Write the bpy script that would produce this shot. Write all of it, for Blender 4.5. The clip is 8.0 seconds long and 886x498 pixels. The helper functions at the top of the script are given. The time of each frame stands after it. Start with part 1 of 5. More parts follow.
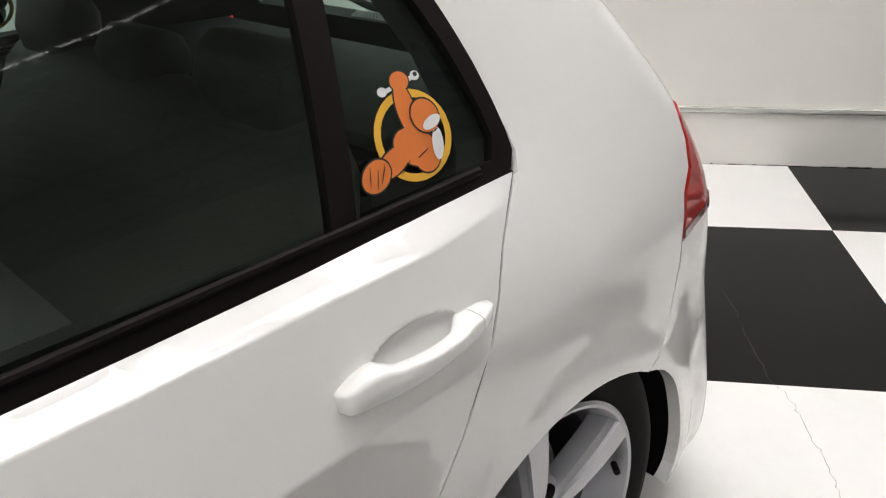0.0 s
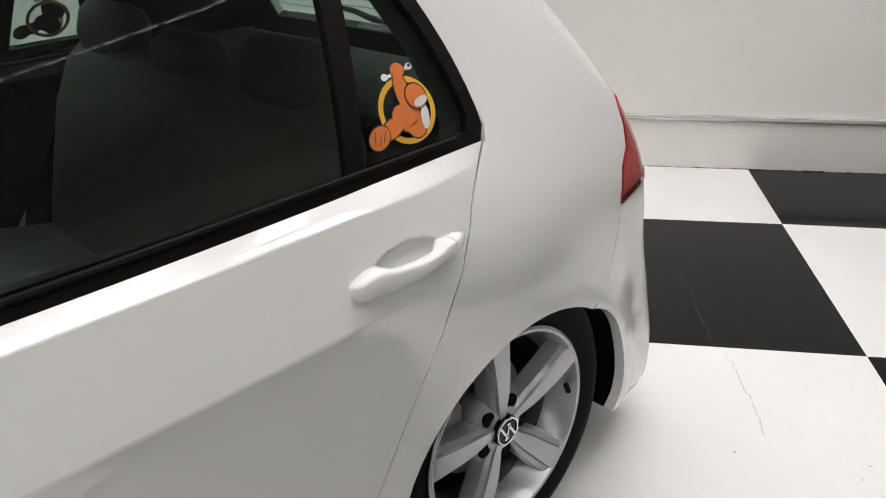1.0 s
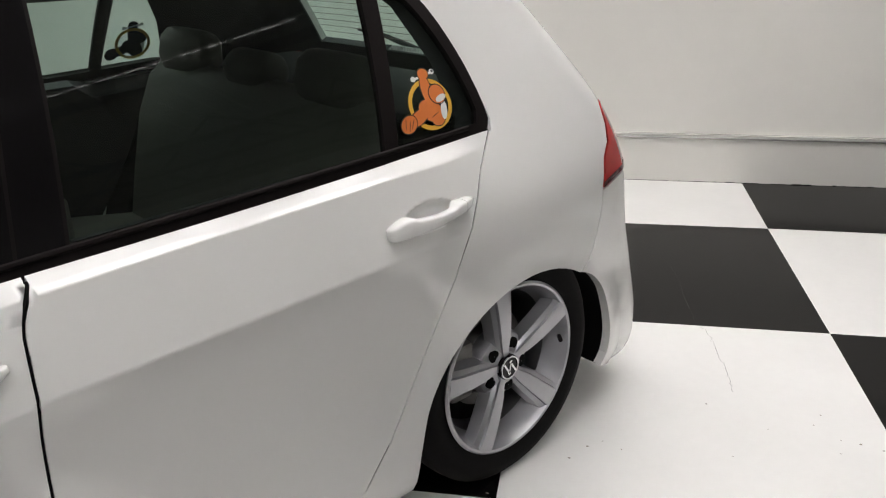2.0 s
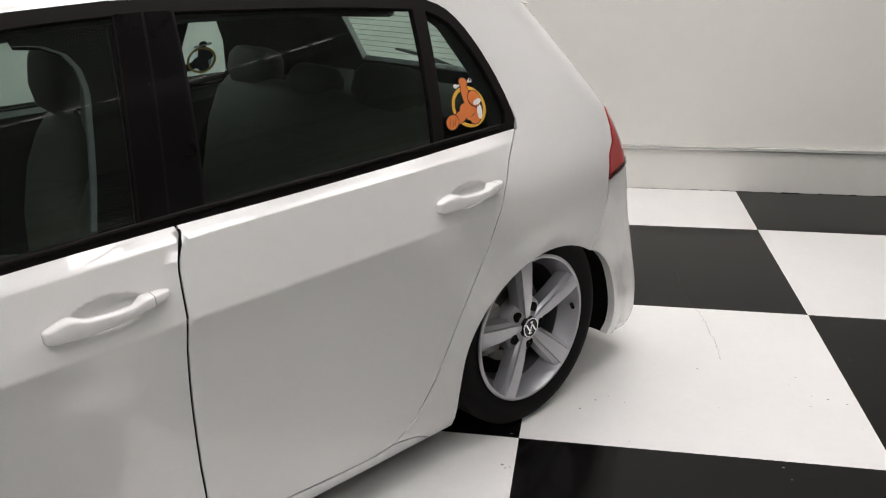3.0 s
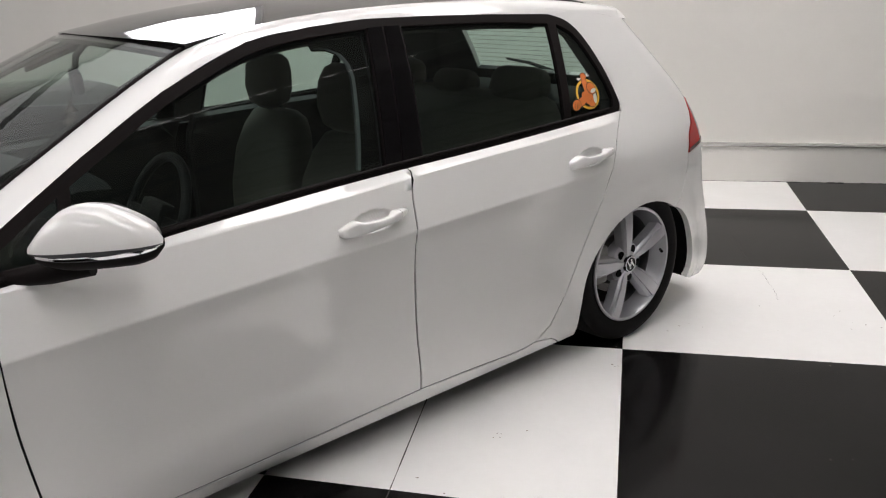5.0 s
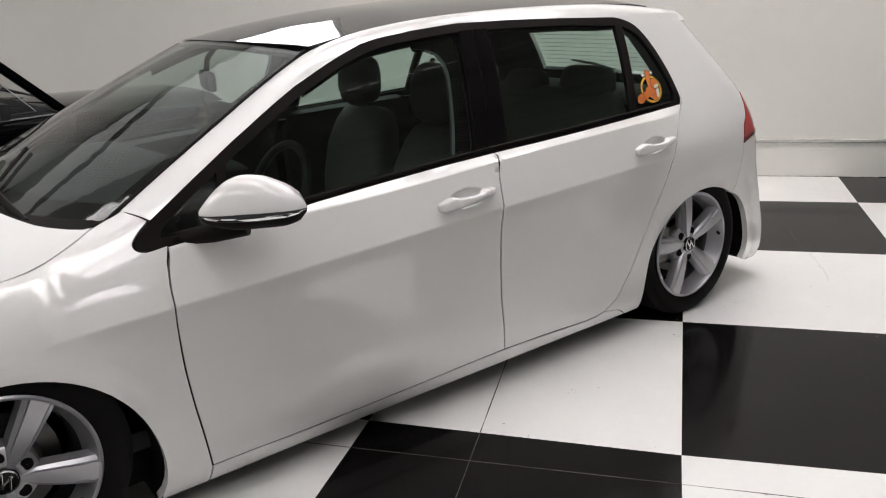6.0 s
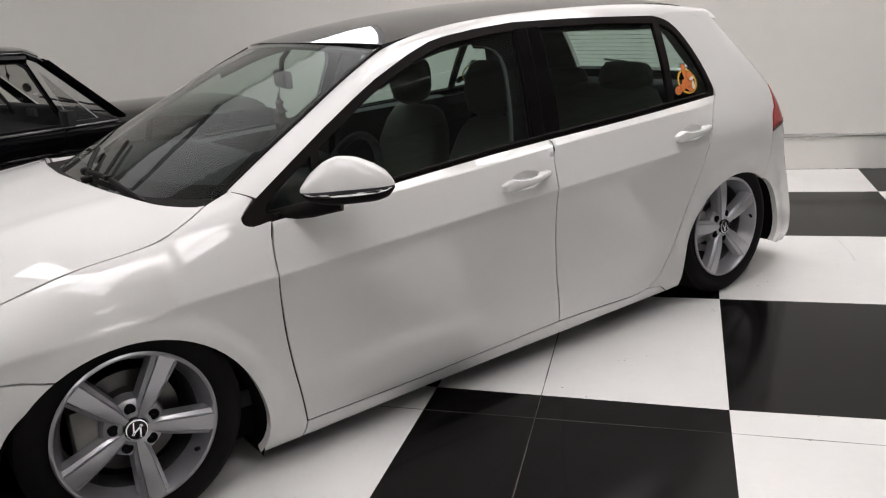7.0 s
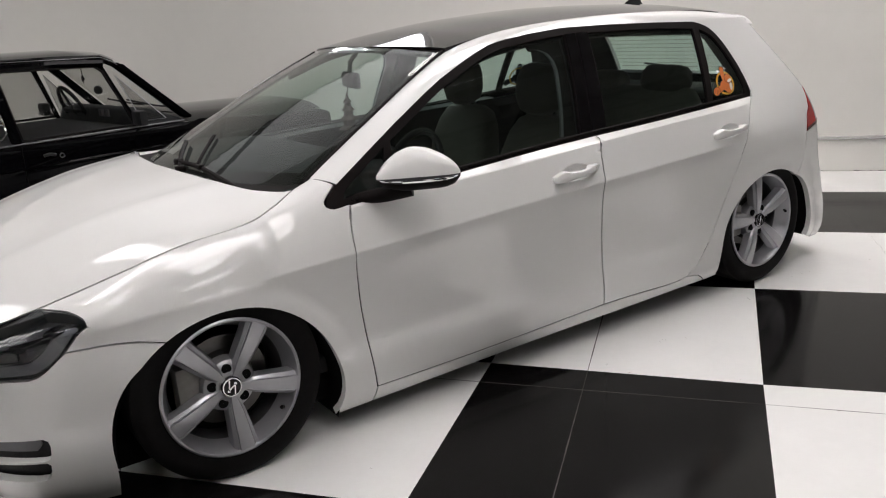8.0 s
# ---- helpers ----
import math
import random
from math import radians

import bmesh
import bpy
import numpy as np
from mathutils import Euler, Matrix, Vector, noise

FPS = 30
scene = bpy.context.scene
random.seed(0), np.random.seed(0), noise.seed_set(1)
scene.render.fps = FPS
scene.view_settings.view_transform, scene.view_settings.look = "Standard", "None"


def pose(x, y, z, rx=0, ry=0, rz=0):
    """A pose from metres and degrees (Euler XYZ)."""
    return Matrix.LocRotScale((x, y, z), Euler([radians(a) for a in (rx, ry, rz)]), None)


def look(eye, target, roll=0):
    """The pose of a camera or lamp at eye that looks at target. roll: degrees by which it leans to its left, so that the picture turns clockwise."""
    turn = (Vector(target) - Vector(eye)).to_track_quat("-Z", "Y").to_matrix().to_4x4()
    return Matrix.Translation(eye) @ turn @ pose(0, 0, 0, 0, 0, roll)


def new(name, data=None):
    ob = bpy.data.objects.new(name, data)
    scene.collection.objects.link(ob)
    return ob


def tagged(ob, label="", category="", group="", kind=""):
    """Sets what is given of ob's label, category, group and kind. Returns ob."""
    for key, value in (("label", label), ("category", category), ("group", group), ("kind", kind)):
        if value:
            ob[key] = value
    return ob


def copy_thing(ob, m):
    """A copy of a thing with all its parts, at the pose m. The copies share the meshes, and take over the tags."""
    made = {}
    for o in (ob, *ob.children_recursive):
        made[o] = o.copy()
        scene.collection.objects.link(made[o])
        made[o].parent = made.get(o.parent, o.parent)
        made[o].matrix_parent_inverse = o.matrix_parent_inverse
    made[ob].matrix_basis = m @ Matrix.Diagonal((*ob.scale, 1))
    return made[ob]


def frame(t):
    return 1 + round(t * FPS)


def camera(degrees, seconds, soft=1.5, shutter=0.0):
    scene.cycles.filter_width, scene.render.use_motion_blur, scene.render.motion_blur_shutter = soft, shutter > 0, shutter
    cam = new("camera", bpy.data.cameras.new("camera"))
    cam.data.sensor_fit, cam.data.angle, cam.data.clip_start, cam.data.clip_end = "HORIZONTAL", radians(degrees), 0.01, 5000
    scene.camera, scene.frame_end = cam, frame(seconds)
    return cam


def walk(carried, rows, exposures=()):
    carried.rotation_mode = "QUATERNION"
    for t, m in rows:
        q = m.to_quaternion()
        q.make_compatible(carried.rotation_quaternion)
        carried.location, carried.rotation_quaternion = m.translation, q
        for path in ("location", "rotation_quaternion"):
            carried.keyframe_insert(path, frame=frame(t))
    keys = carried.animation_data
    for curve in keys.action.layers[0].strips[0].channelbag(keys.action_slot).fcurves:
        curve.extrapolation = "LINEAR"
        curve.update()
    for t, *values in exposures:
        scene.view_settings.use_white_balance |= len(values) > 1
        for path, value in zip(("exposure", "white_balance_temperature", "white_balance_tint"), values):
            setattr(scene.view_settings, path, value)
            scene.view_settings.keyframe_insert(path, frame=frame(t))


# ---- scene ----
cam = camera(56.4, 8.0, soft=1.15)
PATH = [
    (0, (1.454, 1.854, 1.259), (0.152, 3.113, 0.409), -1.4),
    (0.5, (1.605, 1.703, 1.272), (0.304, 2.991, 0.466), -0.9),
    (1, (1.727, 1.609, 1.301), (0.423, 2.889, 0.489), -0.7),
    (1.5, (1.892, 1.481, 1.308), (0.549, 2.744, 0.533), -1.0),
    (3, (2.309, 0.968, 1.355), (0.92, 2.235, 0.673), -0.9),
    (3.5, (2.425, 0.795, 1.351), (0.998, 2.037, 0.699), -1.5),
    (4, (2.53, 0.588, 1.367), (1.085, 1.814, 0.727), -1.6),
    (5.5, (2.808, 0.013, 1.381), (1.312, 1.193, 0.773), -2.7),
    (6, (2.912, -0.142, 1.385), (1.369, 0.98, 0.784), -3.1),
    (6.5, (2.963, -0.292, 1.36), (1.401, 0.815, 0.781), -3.7),
    (7, (3.023, -0.457, 1.362), (1.459, 0.651, 0.789), -4.2),
    (7.5, (3.101, -0.59, 1.365), (1.522, 0.501, 0.802), -4.3),
    (8, (3.196, -0.7, 1.369), (1.586, 0.35, 0.817), -4.3),
]
walk(cam, [(t, look(eye, target, roll)) for t, eye, target, roll in PATH],
     exposures=((0.0, -0.04, 6500, 12), (1.5, -0.18, 6500, 12), (3.5, -0.19, 6500, 13), (5.5, -0.20, 6500, 14), (8.0, -0.30, 6500, 14)))

# ---------------- world, sun, lights, exposure ----------------
SQUARE = 1.033
HALL = pose(0.906, 2.538, 0, 0, 0, 36.9)         # hall frame: x along the back wall, y towards it (wall at y = WALL_Y)
WALL_Y = 2.80
CEIL_Z = 4.3

world = bpy.data.worlds.new("hall_sky")
scene.world = world
world.use_nodes = True
wn = world.node_tree
bg = wn.nodes["Background"]
sky = wn.nodes.new("ShaderNodeTexSky")
sky.sky_type, sky.sun_disc = "NISHITA", False
sky.sun_elevation, sky.sun_rotation = radians(50), radians(200)
wn.links.new(sky.outputs[0], bg.inputs[0])
bg.inputs[1].default_value = 0.1


# ---------------- materials ----------------
def nodes_of(name):
    m = bpy.data.materials.new(name)
    m.use_nodes = True
    nt = m.node_tree
    return m, nt, nt.nodes["Principled BSDF"]


def noise_tex(nt, scale, detail=4.0, rough=0.55, coord="Object", stretch=None):
    tc = nt.nodes.new("ShaderNodeTexCoord")
    tex = nt.nodes.new("ShaderNodeTexNoise")
    tex.inputs["Scale"].default_value = scale
    tex.inputs["Detail"].default_value = detail
    tex.inputs["Roughness"].default_value = rough
    if stretch:
        mp = nt.nodes.new("ShaderNodeMapping")
        mp.inputs["Scale"].default_value = stretch
        nt.links.new(tc.outputs[coord], mp.inputs[0])
        nt.links.new(mp.outputs[0], tex.inputs["Vector"])
    else:
        nt.links.new(tc.outputs[coord], tex.inputs["Vector"])
    return tex


def ramp(nt, src, stops):
    r = nt.nodes.new("ShaderNodeValToRGB")
    while len(r.color_ramp.elements) < len(stops):
        r.color_ramp.elements.new(0.5)
    for e, (p, c) in zip(r.color_ramp.elements, stops):
        e.position = p
        e.color = (*c, 1) if len(c) == 3 else c
    nt.links.new(src, r.inputs[0])
    return r


def bump(nt, bsdf, src, strength, distance=0.01):
    b = nt.nodes.new("ShaderNodeBump")
    b.inputs["Strength"].default_value = strength
    b.inputs["Distance"].default_value = distance
    nt.links.new(src, b.inputs["Height"])
    nt.links.new(b.outputs[0], bsdf.inputs["Normal"])
    return b


def surface(name, color, rough=0.5, metal=0.0, vary=0.12, scale=8.0, bump_scale=0.0, bump_strength=0.1, coat=0.0, spec=0.5, rough_vary=0.08, fine=60.0):
    """A procedural surface: base colour with two scales of variation, uneven roughness and fine relief."""
    m, nt, b = nodes_of(name)
    big = noise_tex(nt, scale)
    small = noise_tex(nt, fine, 3.0)
    mixn = nt.nodes.new("ShaderNodeMath")
    mixn.operation = "MULTIPLY_ADD"
    nt.links.new(small.outputs[0], mixn.inputs[0])
    mixn.inputs[1].default_value = 0.35
    nt.links.new(big.outputs[0], mixn.inputs[2])
    lo = tuple(max(0.0, c * (1 - vary)) for c in color)
    hi = tuple(min(1.0, c * (1 + vary)) for c in color)
    r = ramp(nt, mixn.outputs[0], [(0.35, lo), (0.95, hi)])
    nt.links.new(r.outputs[0], b.inputs["Base Color"])
    rr = nt.nodes.new("ShaderNodeMapRange")
    rr.inputs["To Min"].default_value = max(0.0, rough - rough_vary)
    rr.inputs["To Max"].default_value = min(1.0, rough + rough_vary)
    nt.links.new(big.outputs[0], rr.inputs["Value"])
    nt.links.new(rr.outputs[0], b.inputs["Roughness"])
    b.inputs["Metallic"].default_value = metal
    b.inputs["Specular IOR Level"].default_value = spec
    b.inputs["Coat Weight"].default_value = coat
    b.inputs["Coat Roughness"].default_value = 0.03
    if bump_scale:
        t = noise_tex(nt, bump_scale, 5.0)
        bump(nt, b, t.outputs[0], bump_strength)
    return m


def car_paint(name, color, base_rough=0.45, coat_ior=1.7, spec=0.12):
    m, nt, b = nodes_of(name)
    big = noise_tex(nt, 2.5, 3.0)
    r = ramp(nt, big.outputs[0], [(0.3, tuple(c * 0.985 for c in color)), (0.7, color)])
    nt.links.new(r.outputs[0], b.inputs["Base Color"])
    b.inputs["Roughness"].default_value = base_rough
    b.inputs["Specular IOR Level"].default_value = spec
    b.inputs["Coat Weight"].default_value = 1.0
    b.inputs["Coat IOR"].default_value = coat_ior
    sm = noise_tex(nt, 30.0, 4.0)
    rr = nt.nodes.new("ShaderNodeMapRange")
    rr.inputs["To Min"].default_value, rr.inputs["To Max"].default_value = 0.0, 0.010
    nt.links.new(sm.outputs[0], rr.inputs["Value"])
    nt.links.new(rr.outputs[0], b.inputs["Coat Roughness"])
    return m


def tinted_glass(name, tint, gloss=1.0, ior=1.5, even=None, dust_veil=0.0, wave=0.0):
    """Thin pane: tinted see-through with a Fresnel gloss, or an even faint gloss for panes seen from within."""
    m = bpy.data.materials.new(name)
    m.use_nodes = True
    nt = m.node_tree
    nt.nodes.clear()
    out = nt.nodes.new("ShaderNodeOutputMaterial")
    tr = nt.nodes.new("ShaderNodeBsdfTransparent")
    tr.inputs[0].default_value = (*tint, 1)
    gl = nt.nodes.new("ShaderNodeBsdfGlossy")
    gl.inputs["Roughness"].default_value = 0.01
    gl.inputs["Color"].default_value = (gloss, gloss, gloss, 1)
    fr = nt.nodes.new("ShaderNodeFresnel")
    fr.inputs[0].default_value = ior
    mx = nt.nodes.new("ShaderNodeMixShader")
    if even is None:
        nt.links.new(fr.outputs[0], mx.inputs[0])
    else:
        mx.inputs[0].default_value = even
    nt.links.new(tr.outputs[0], mx.inputs[1])
    nt.links.new(gl.outputs[0], mx.inputs[2])
    if wave:
        wv = noise_tex(nt, 5.0, 2.0, stretch=(0.6, 2.2, 2.2))
        bp = nt.nodes.new("ShaderNodeBump")
        bp.inputs["Strength"].default_value, bp.inputs["Distance"].default_value = wave, 0.01
        nt.links.new(wv.outputs[0], bp.inputs["Height"])
        nt.links.new(bp.outputs[0], gl.inputs["Normal"])
    # Pale dust film, raised to stand in for the hall's reflected veil.
    if dust_veil:
        df = nt.nodes.new("ShaderNodeBsdfDiffuse")
        df.inputs[0].default_value = (0.55, 0.60, 0.52, 1)
        film = nt.nodes.new("ShaderNodeMixShader")
        sm = noise_tex(nt, 3.0, 5.0)
        rr = nt.nodes.new("ShaderNodeMapRange")
        rr.inputs["To Min"].default_value, rr.inputs["To Max"].default_value = dust_veil * 0.4, dust_veil * 1.6
        nt.links.new(sm.outputs[0], rr.inputs["Value"])
        nt.links.new(rr.outputs[0], film.inputs[0])
        nt.links.new(mx.outputs[0], film.inputs[1])
        nt.links.new(df.outputs[0], film.inputs[2])
        nt.links.new(film.outputs[0], out.inputs[0])
    else:
        nt.links.new(mx.outputs[0], out.inputs[0])
    return m


def emitter(name, color, strength):
    m, nt, b = nodes_of(name)
    b.inputs["Base Color"].default_value = (0.8, 0.8, 0.8, 1)
    b.inputs["Emission Color"].default_value = (*color, 1)
    b.inputs["Emission Strength"].default_value = strength
    return m


WHITE_PAINT = car_paint("white_car_paint", (0.80, 0.795, 0.78))
BLACK_PAINT = car_paint("black_car_paint", (0.002, 0.002, 0.0025), 0.4, 1.18, 0.0)
GLASS_SIDE = tinted_glass("tinted_side_glass", (0.56, 0.67, 0.63), dust_veil=0.008)
GLASS_FRONT = tinted_glass("green_windscreen_glass", (0.66, 0.75, 0.71), dust_veil=0.014, wave=0.16)
GLASS_FAR = tinted_glass("tinted_far_glass", (0.76, 0.86, 0.81), even=0.04)
GLASS_COUPE = tinted_glass("clear_old_car_glass", (0.70, 0.70, 0.69), even=0.03)
GLASS_CLEAR = tinted_glass("clear_lens_glass", (0.92, 0.94, 0.95))
GLASS_ROOF = surface("black_roof_glass", (0.012, 0.011, 0.011), 0.05, vary=0.05, rough_vary=0.02, spec=0.35)
GLOSS_BLACK = surface("gloss_black_trim", (0.006, 0.0055, 0.006), 0.12, spec=0.20, vary=0.1, rough_vary=0.05)
RUBBER = surface("black_rubber_seal", (0.008, 0.006, 0.006), 0.6, spec=0.12, vary=0.2, fine=200)
PLASTIC = surface("black_textured_plastic", (0.012, 0.012, 0.013), 0.5, spec=0.3, vary=0.2, bump_scale=600, bump_strength=0.15)
BEZEL = surface("mid_grey_lamp_bezel", (0.24, 0.245, 0.26), 0.3, vary=0.1, coat=0.3)
HOUSING = surface("dark_grey_lamp_housing", (0.035, 0.036, 0.040), 0.35, vary=0.2)
DARK = surface("dark_cavity", (0.005, 0.005, 0.005), 0.9, spec=0.1, vary=0.3)
TYRE = surface("tyre_rubber", (0.0065, 0.006, 0.006), 0.75, spec=0.12, vary=0.35, scale=14, bump_scale=240, bump_strength=0.12)
ALLOY = surface("silver_alloy", (0.43, 0.43, 0.45), 0.36, metal=0.75, vary=0.06, coat=0.5)
# Rim alloy darkened for the barrel's inner shade; plain dark metal on other parts.
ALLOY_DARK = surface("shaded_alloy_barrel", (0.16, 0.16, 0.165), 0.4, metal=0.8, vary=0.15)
STEEL = surface("bare_steel_disc", (0.10, 0.097, 0.092), 0.35, metal=0.85, vary=0.2, scale=20)
CAST = surface("cast_iron_caliper", (0.30, 0.29, 0.27), 0.6, metal=0.4, vary=0.3)
CHROME = surface("chrome_trim", (0.75, 0.75, 0.76), 0.08, metal=1.0, vary=0.03, rough_vary=0.03)
TRIM_CLOTH = surface("dark_door_trim", (0.020, 0.022, 0.024), 0.7, vary=0.2, bump_scale=300, bump_strength=0.2)
SEAT_CLOTH = surface("grey_beige_seat_leather", (0.100, 0.098, 0.078), 0.6, vary=0.12, bump_scale=120, bump_strength=0.2)
RED_LENS = surface("red_tail_lens", (0.42, 0.022, 0.02), 0.12, vary=0.1, coat=1.0)
DARK_RED = surface("dark_red_lens", (0.10, 0.008, 0.008), 0.15, vary=0.1, coat=1.0)
YELLOW = surface("yellow_sticker", (0.75, 0.42, 0.05), 0.45, vary=0.06)
ORANGE = surface("orange_sticker", (0.72, 0.20, 0.05), 0.45, vary=0.08)
STICKER_WHITE = surface("white_sticker", (0.75, 0.75, 0.75), 0.45, vary=0.05)
STICKER_BLACK = surface("black_sticker", (0.02, 0.02, 0.02), 0.45, vary=0.1)
WALL_PAINT = surface("warm_white_wall_paint", (0.76, 0.745, 0.705), 0.62, vary=0.035, scale=0.9, bump_scale=30, bump_strength=0.06, fine=9)
CEIL_PAINT = surface("grey_metal_roof_sheet", (0.30, 0.30, 0.285), 0.6, vary=0.1, scale=2)
CLADDING = surface("green_grey_cladding", (0.27, 0.275, 0.25), 0.6, vary=0.15, scale=1.5)
LOWER_PAINT = surface("pale_green_grey_wall_paint", (0.62, 0.65, 0.58), 0.6, vary=0.06, scale=1.2, bump_scale=20, bump_strength=0.05)
BEAM_PAINT = surface("dark_steel_truss", (0.08, 0.08, 0.08), 0.5, vary=0.2)

# ---------------- mesh helpers ----------------
from mathutils.geometry import delaunay_2d_cdt


def part(name, bm, material, parent, label="", smooth=True, angle=40, matrix=None):
    """Links a bmesh as one mesh object under a thing or a part."""
    me = bpy.data.meshes.new(name)
    bmesh.ops.recalc_face_normals(bm, faces=bm.faces)
    if smooth:
        for f in bm.faces:
            f.smooth = True
        for e in bm.edges:
            if len(e.link_faces) == 2 and e.calc_face_angle(0) > radians(angle):
                e.smooth = False
    bm.to_mesh(me)
    bm.free()
    me.materials.append(material)
    ob = new(name, me)
    if matrix is not None:
        ob.matrix_world = matrix
    if parent:
        ob.parent = parent
    if label:
        ob["label"] = label
    return ob


def thing(name, m, label, category, group="", kind=""):
    ob = new(name)
    ob.empty_display_size = 0.1
    ob.matrix_world = m
    return tagged(ob, label, category, group, kind)


def box(bm, cx, cy, cz, sx, sy, sz, bevel=0.0, m=None):
    r = bmesh.ops.create_cube(bm, size=1.0)
    vs = r["verts"]
    for v in vs:
        v.co = Vector((v.co.x * sx, v.co.y * sy, v.co.z * sz))
    if bevel:
        es = list({e for v in vs for e in v.link_edges})
        out = bmesh.ops.bevel(bm, geom=vs + es, offset=bevel, segments=2, affect="EDGES", profile=0.6)
        vs = list({v for f in out["faces"] for v in f.verts} | {v for v in vs if v.is_valid})
    for v in vs:
        v.co += Vector((cx, cy, cz))
        if m is not None:
            v.co = m @ v.co
    return vs


def boxed(cx, cy, cz, sx, sy, sz, bevel=0.0):
    bm = bmesh.new()
    box(bm, cx, cy, cz, sx, sy, sz, bevel)
    return bm


def tube(points, radius, seg=8, closed=False):
    """A round bar swept along points; radius may be a list."""
    bm = bmesh.new()
    pts = [Vector(p) for p in points]
    rings = []
    n = len(pts)
    up = Vector((0, 0, 1))
    for i, p in enumerate(pts):
        a = pts[(i - 1) % n] if closed or i > 0 else p
        b = pts[(i + 1) % n] if closed or i < n - 1 else p
        d = (b - a).normalized()
        s = d.cross(up)
        if s.length < 1e-3:
            s = d.cross(Vector((1, 0, 0)))
        s.normalize()
        u = s.cross(d)
        r = radius[i] if isinstance(radius, (list, tuple)) else radius
        rings.append([bm.verts.new(p + (s * math.cos(2 * math.pi * k / seg) + u * math.sin(2 * math.pi * k / seg)) * r) for k in range(seg)])
    for i in range(n if closed else n - 1):
        a, b = rings[i], rings[(i + 1) % n]
        for k in range(seg):
            bm.faces.new((a[k], a[(k + 1) % seg], b[(k + 1) % seg], b[k]))
    if not closed:
        bm.faces.new(rings[0][::-1])
        bm.faces.new(rings[-1])
    return bm


def lathe(profile, seg=48, axis="x", closed=True):
    """Turns a profile of (along, radius) round an axis."""
    bm = bmesh.new()
    rings = []
    for a, r in profile:
        ring = []
        for k in range(seg):
            t = 2 * math.pi * k / seg
            c, s = r * math.cos(t), r * math.sin(t)
            ring.append(bm.verts.new((a, c, s) if axis == "x" else (c, s, a)))
        rings.append(ring)
    pairs = list(zip(rings, rings[1:]))
    if closed:
        pairs.append((rings[-1], rings[0]))
    for a, b in pairs:
        for k in range(seg):
            bm.faces.new((a[k], a[(k + 1) % seg], b[(k + 1) % seg], b[k]))
    return bm


def loft(rows, close_ends=False):
    """A skin over rows of points, each row the same count."""
    bm = bmesh.new()
    grid = [[bm.verts.new(p) for p in r] for r in rows]
    for a, b in zip(grid, grid[1:]):
        for k in range(len(a) - 1):
            bm.faces.new((a[k], a[k + 1], b[k + 1], b[k]))
    return bm


def crom(pts, step=0.03):
    """A smooth curve through points (2D or 3D tuples), sampled about every step."""
    p = [Vector(q) for q in pts]
    if len(p) == 2:
        n = max(1, int((p[1] - p[0]).length / step))
        return [p[0].lerp(p[1], i / n) for i in range(n + 1)]
    out = []
    for i in range(len(p) - 1):
        a = p[i - 1] if i > 0 else p[i] * 2 - p[i + 1]
        b, c = p[i], p[i + 1]
        d = p[i + 2] if i + 2 < len(p) else p[i + 1] * 2 - p[i]
        n = max(1, int((c - b).length / step))
        for k in range(n):
            t = k / n
            out.append(0.5 * ((2 * b) + (c - a) * t + (2 * a - 5 * b + 4 * c - d) * t * t + (3 * b - a - 3 * c + d) * t ** 3))
    out.append(p[-1])
    return out


def arc(cx, cz, r, a0, a1, n=14):
    """Points of an arc, angles in degrees."""
    return [(cx + r * math.cos(radians(a0 + (a1 - a0) * i / n)), cz + r * math.sin(radians(a0 + (a1 - a0) * i / n))) for i in range(n + 1)]


def outline(segments, step=0.03):
    """A closed outline out of smooth stretches that meet in corners."""
    out = []
    for s in segments:
        c = [Vector(q) for q in s] if len(s) > 9 else crom(s, step)
        for q in c:
            if not out or (q - out[-1]).length > 1e-4:
                out.append(q)
    if (out[0] - out[-1]).length < 1e-4:
        out.pop()
    return out


def inset(poly, d):
    """The outline moved inwards by d."""
    n = len(poly)
    area = sum(poly[i].x * poly[(i + 1) % n].y - poly[(i + 1) % n].x * poly[i].y for i in range(n))
    s = 1 if area > 0 else -1
    out = []
    for i in range(n):
        a, b, c = poly[i - 1], poly[i], poly[(i + 1) % n]
        d1, d2 = (b - a).normalized(), (c - b).normalized()
        n1, n2 = Vector((-d1.y, d1.x)) * s, Vector((-d2.y, d2.x)) * s
        m = n1 + n2
        m = m.normalized() if m.length > 1e-4 else n1
        k = max(0.5, m.dot(n1))
        out.append(b + m * (d / k))
    return out


def inside(px, py, poly):
    xs = np.array([p.x for p in poly])
    ys = np.array([p.y for p in poly])
    x2, y2 = np.roll(xs, -1), np.roll(ys, -1)
    hit = np.zeros(len(px), bool)
    for a, b, c, d in zip(xs, ys, x2, y2):
        if b == d:
            continue
        hit ^= ((b > py) != (d > py)) & (px < (c - a) * (py - b) / (d - b) + a)
    return hit


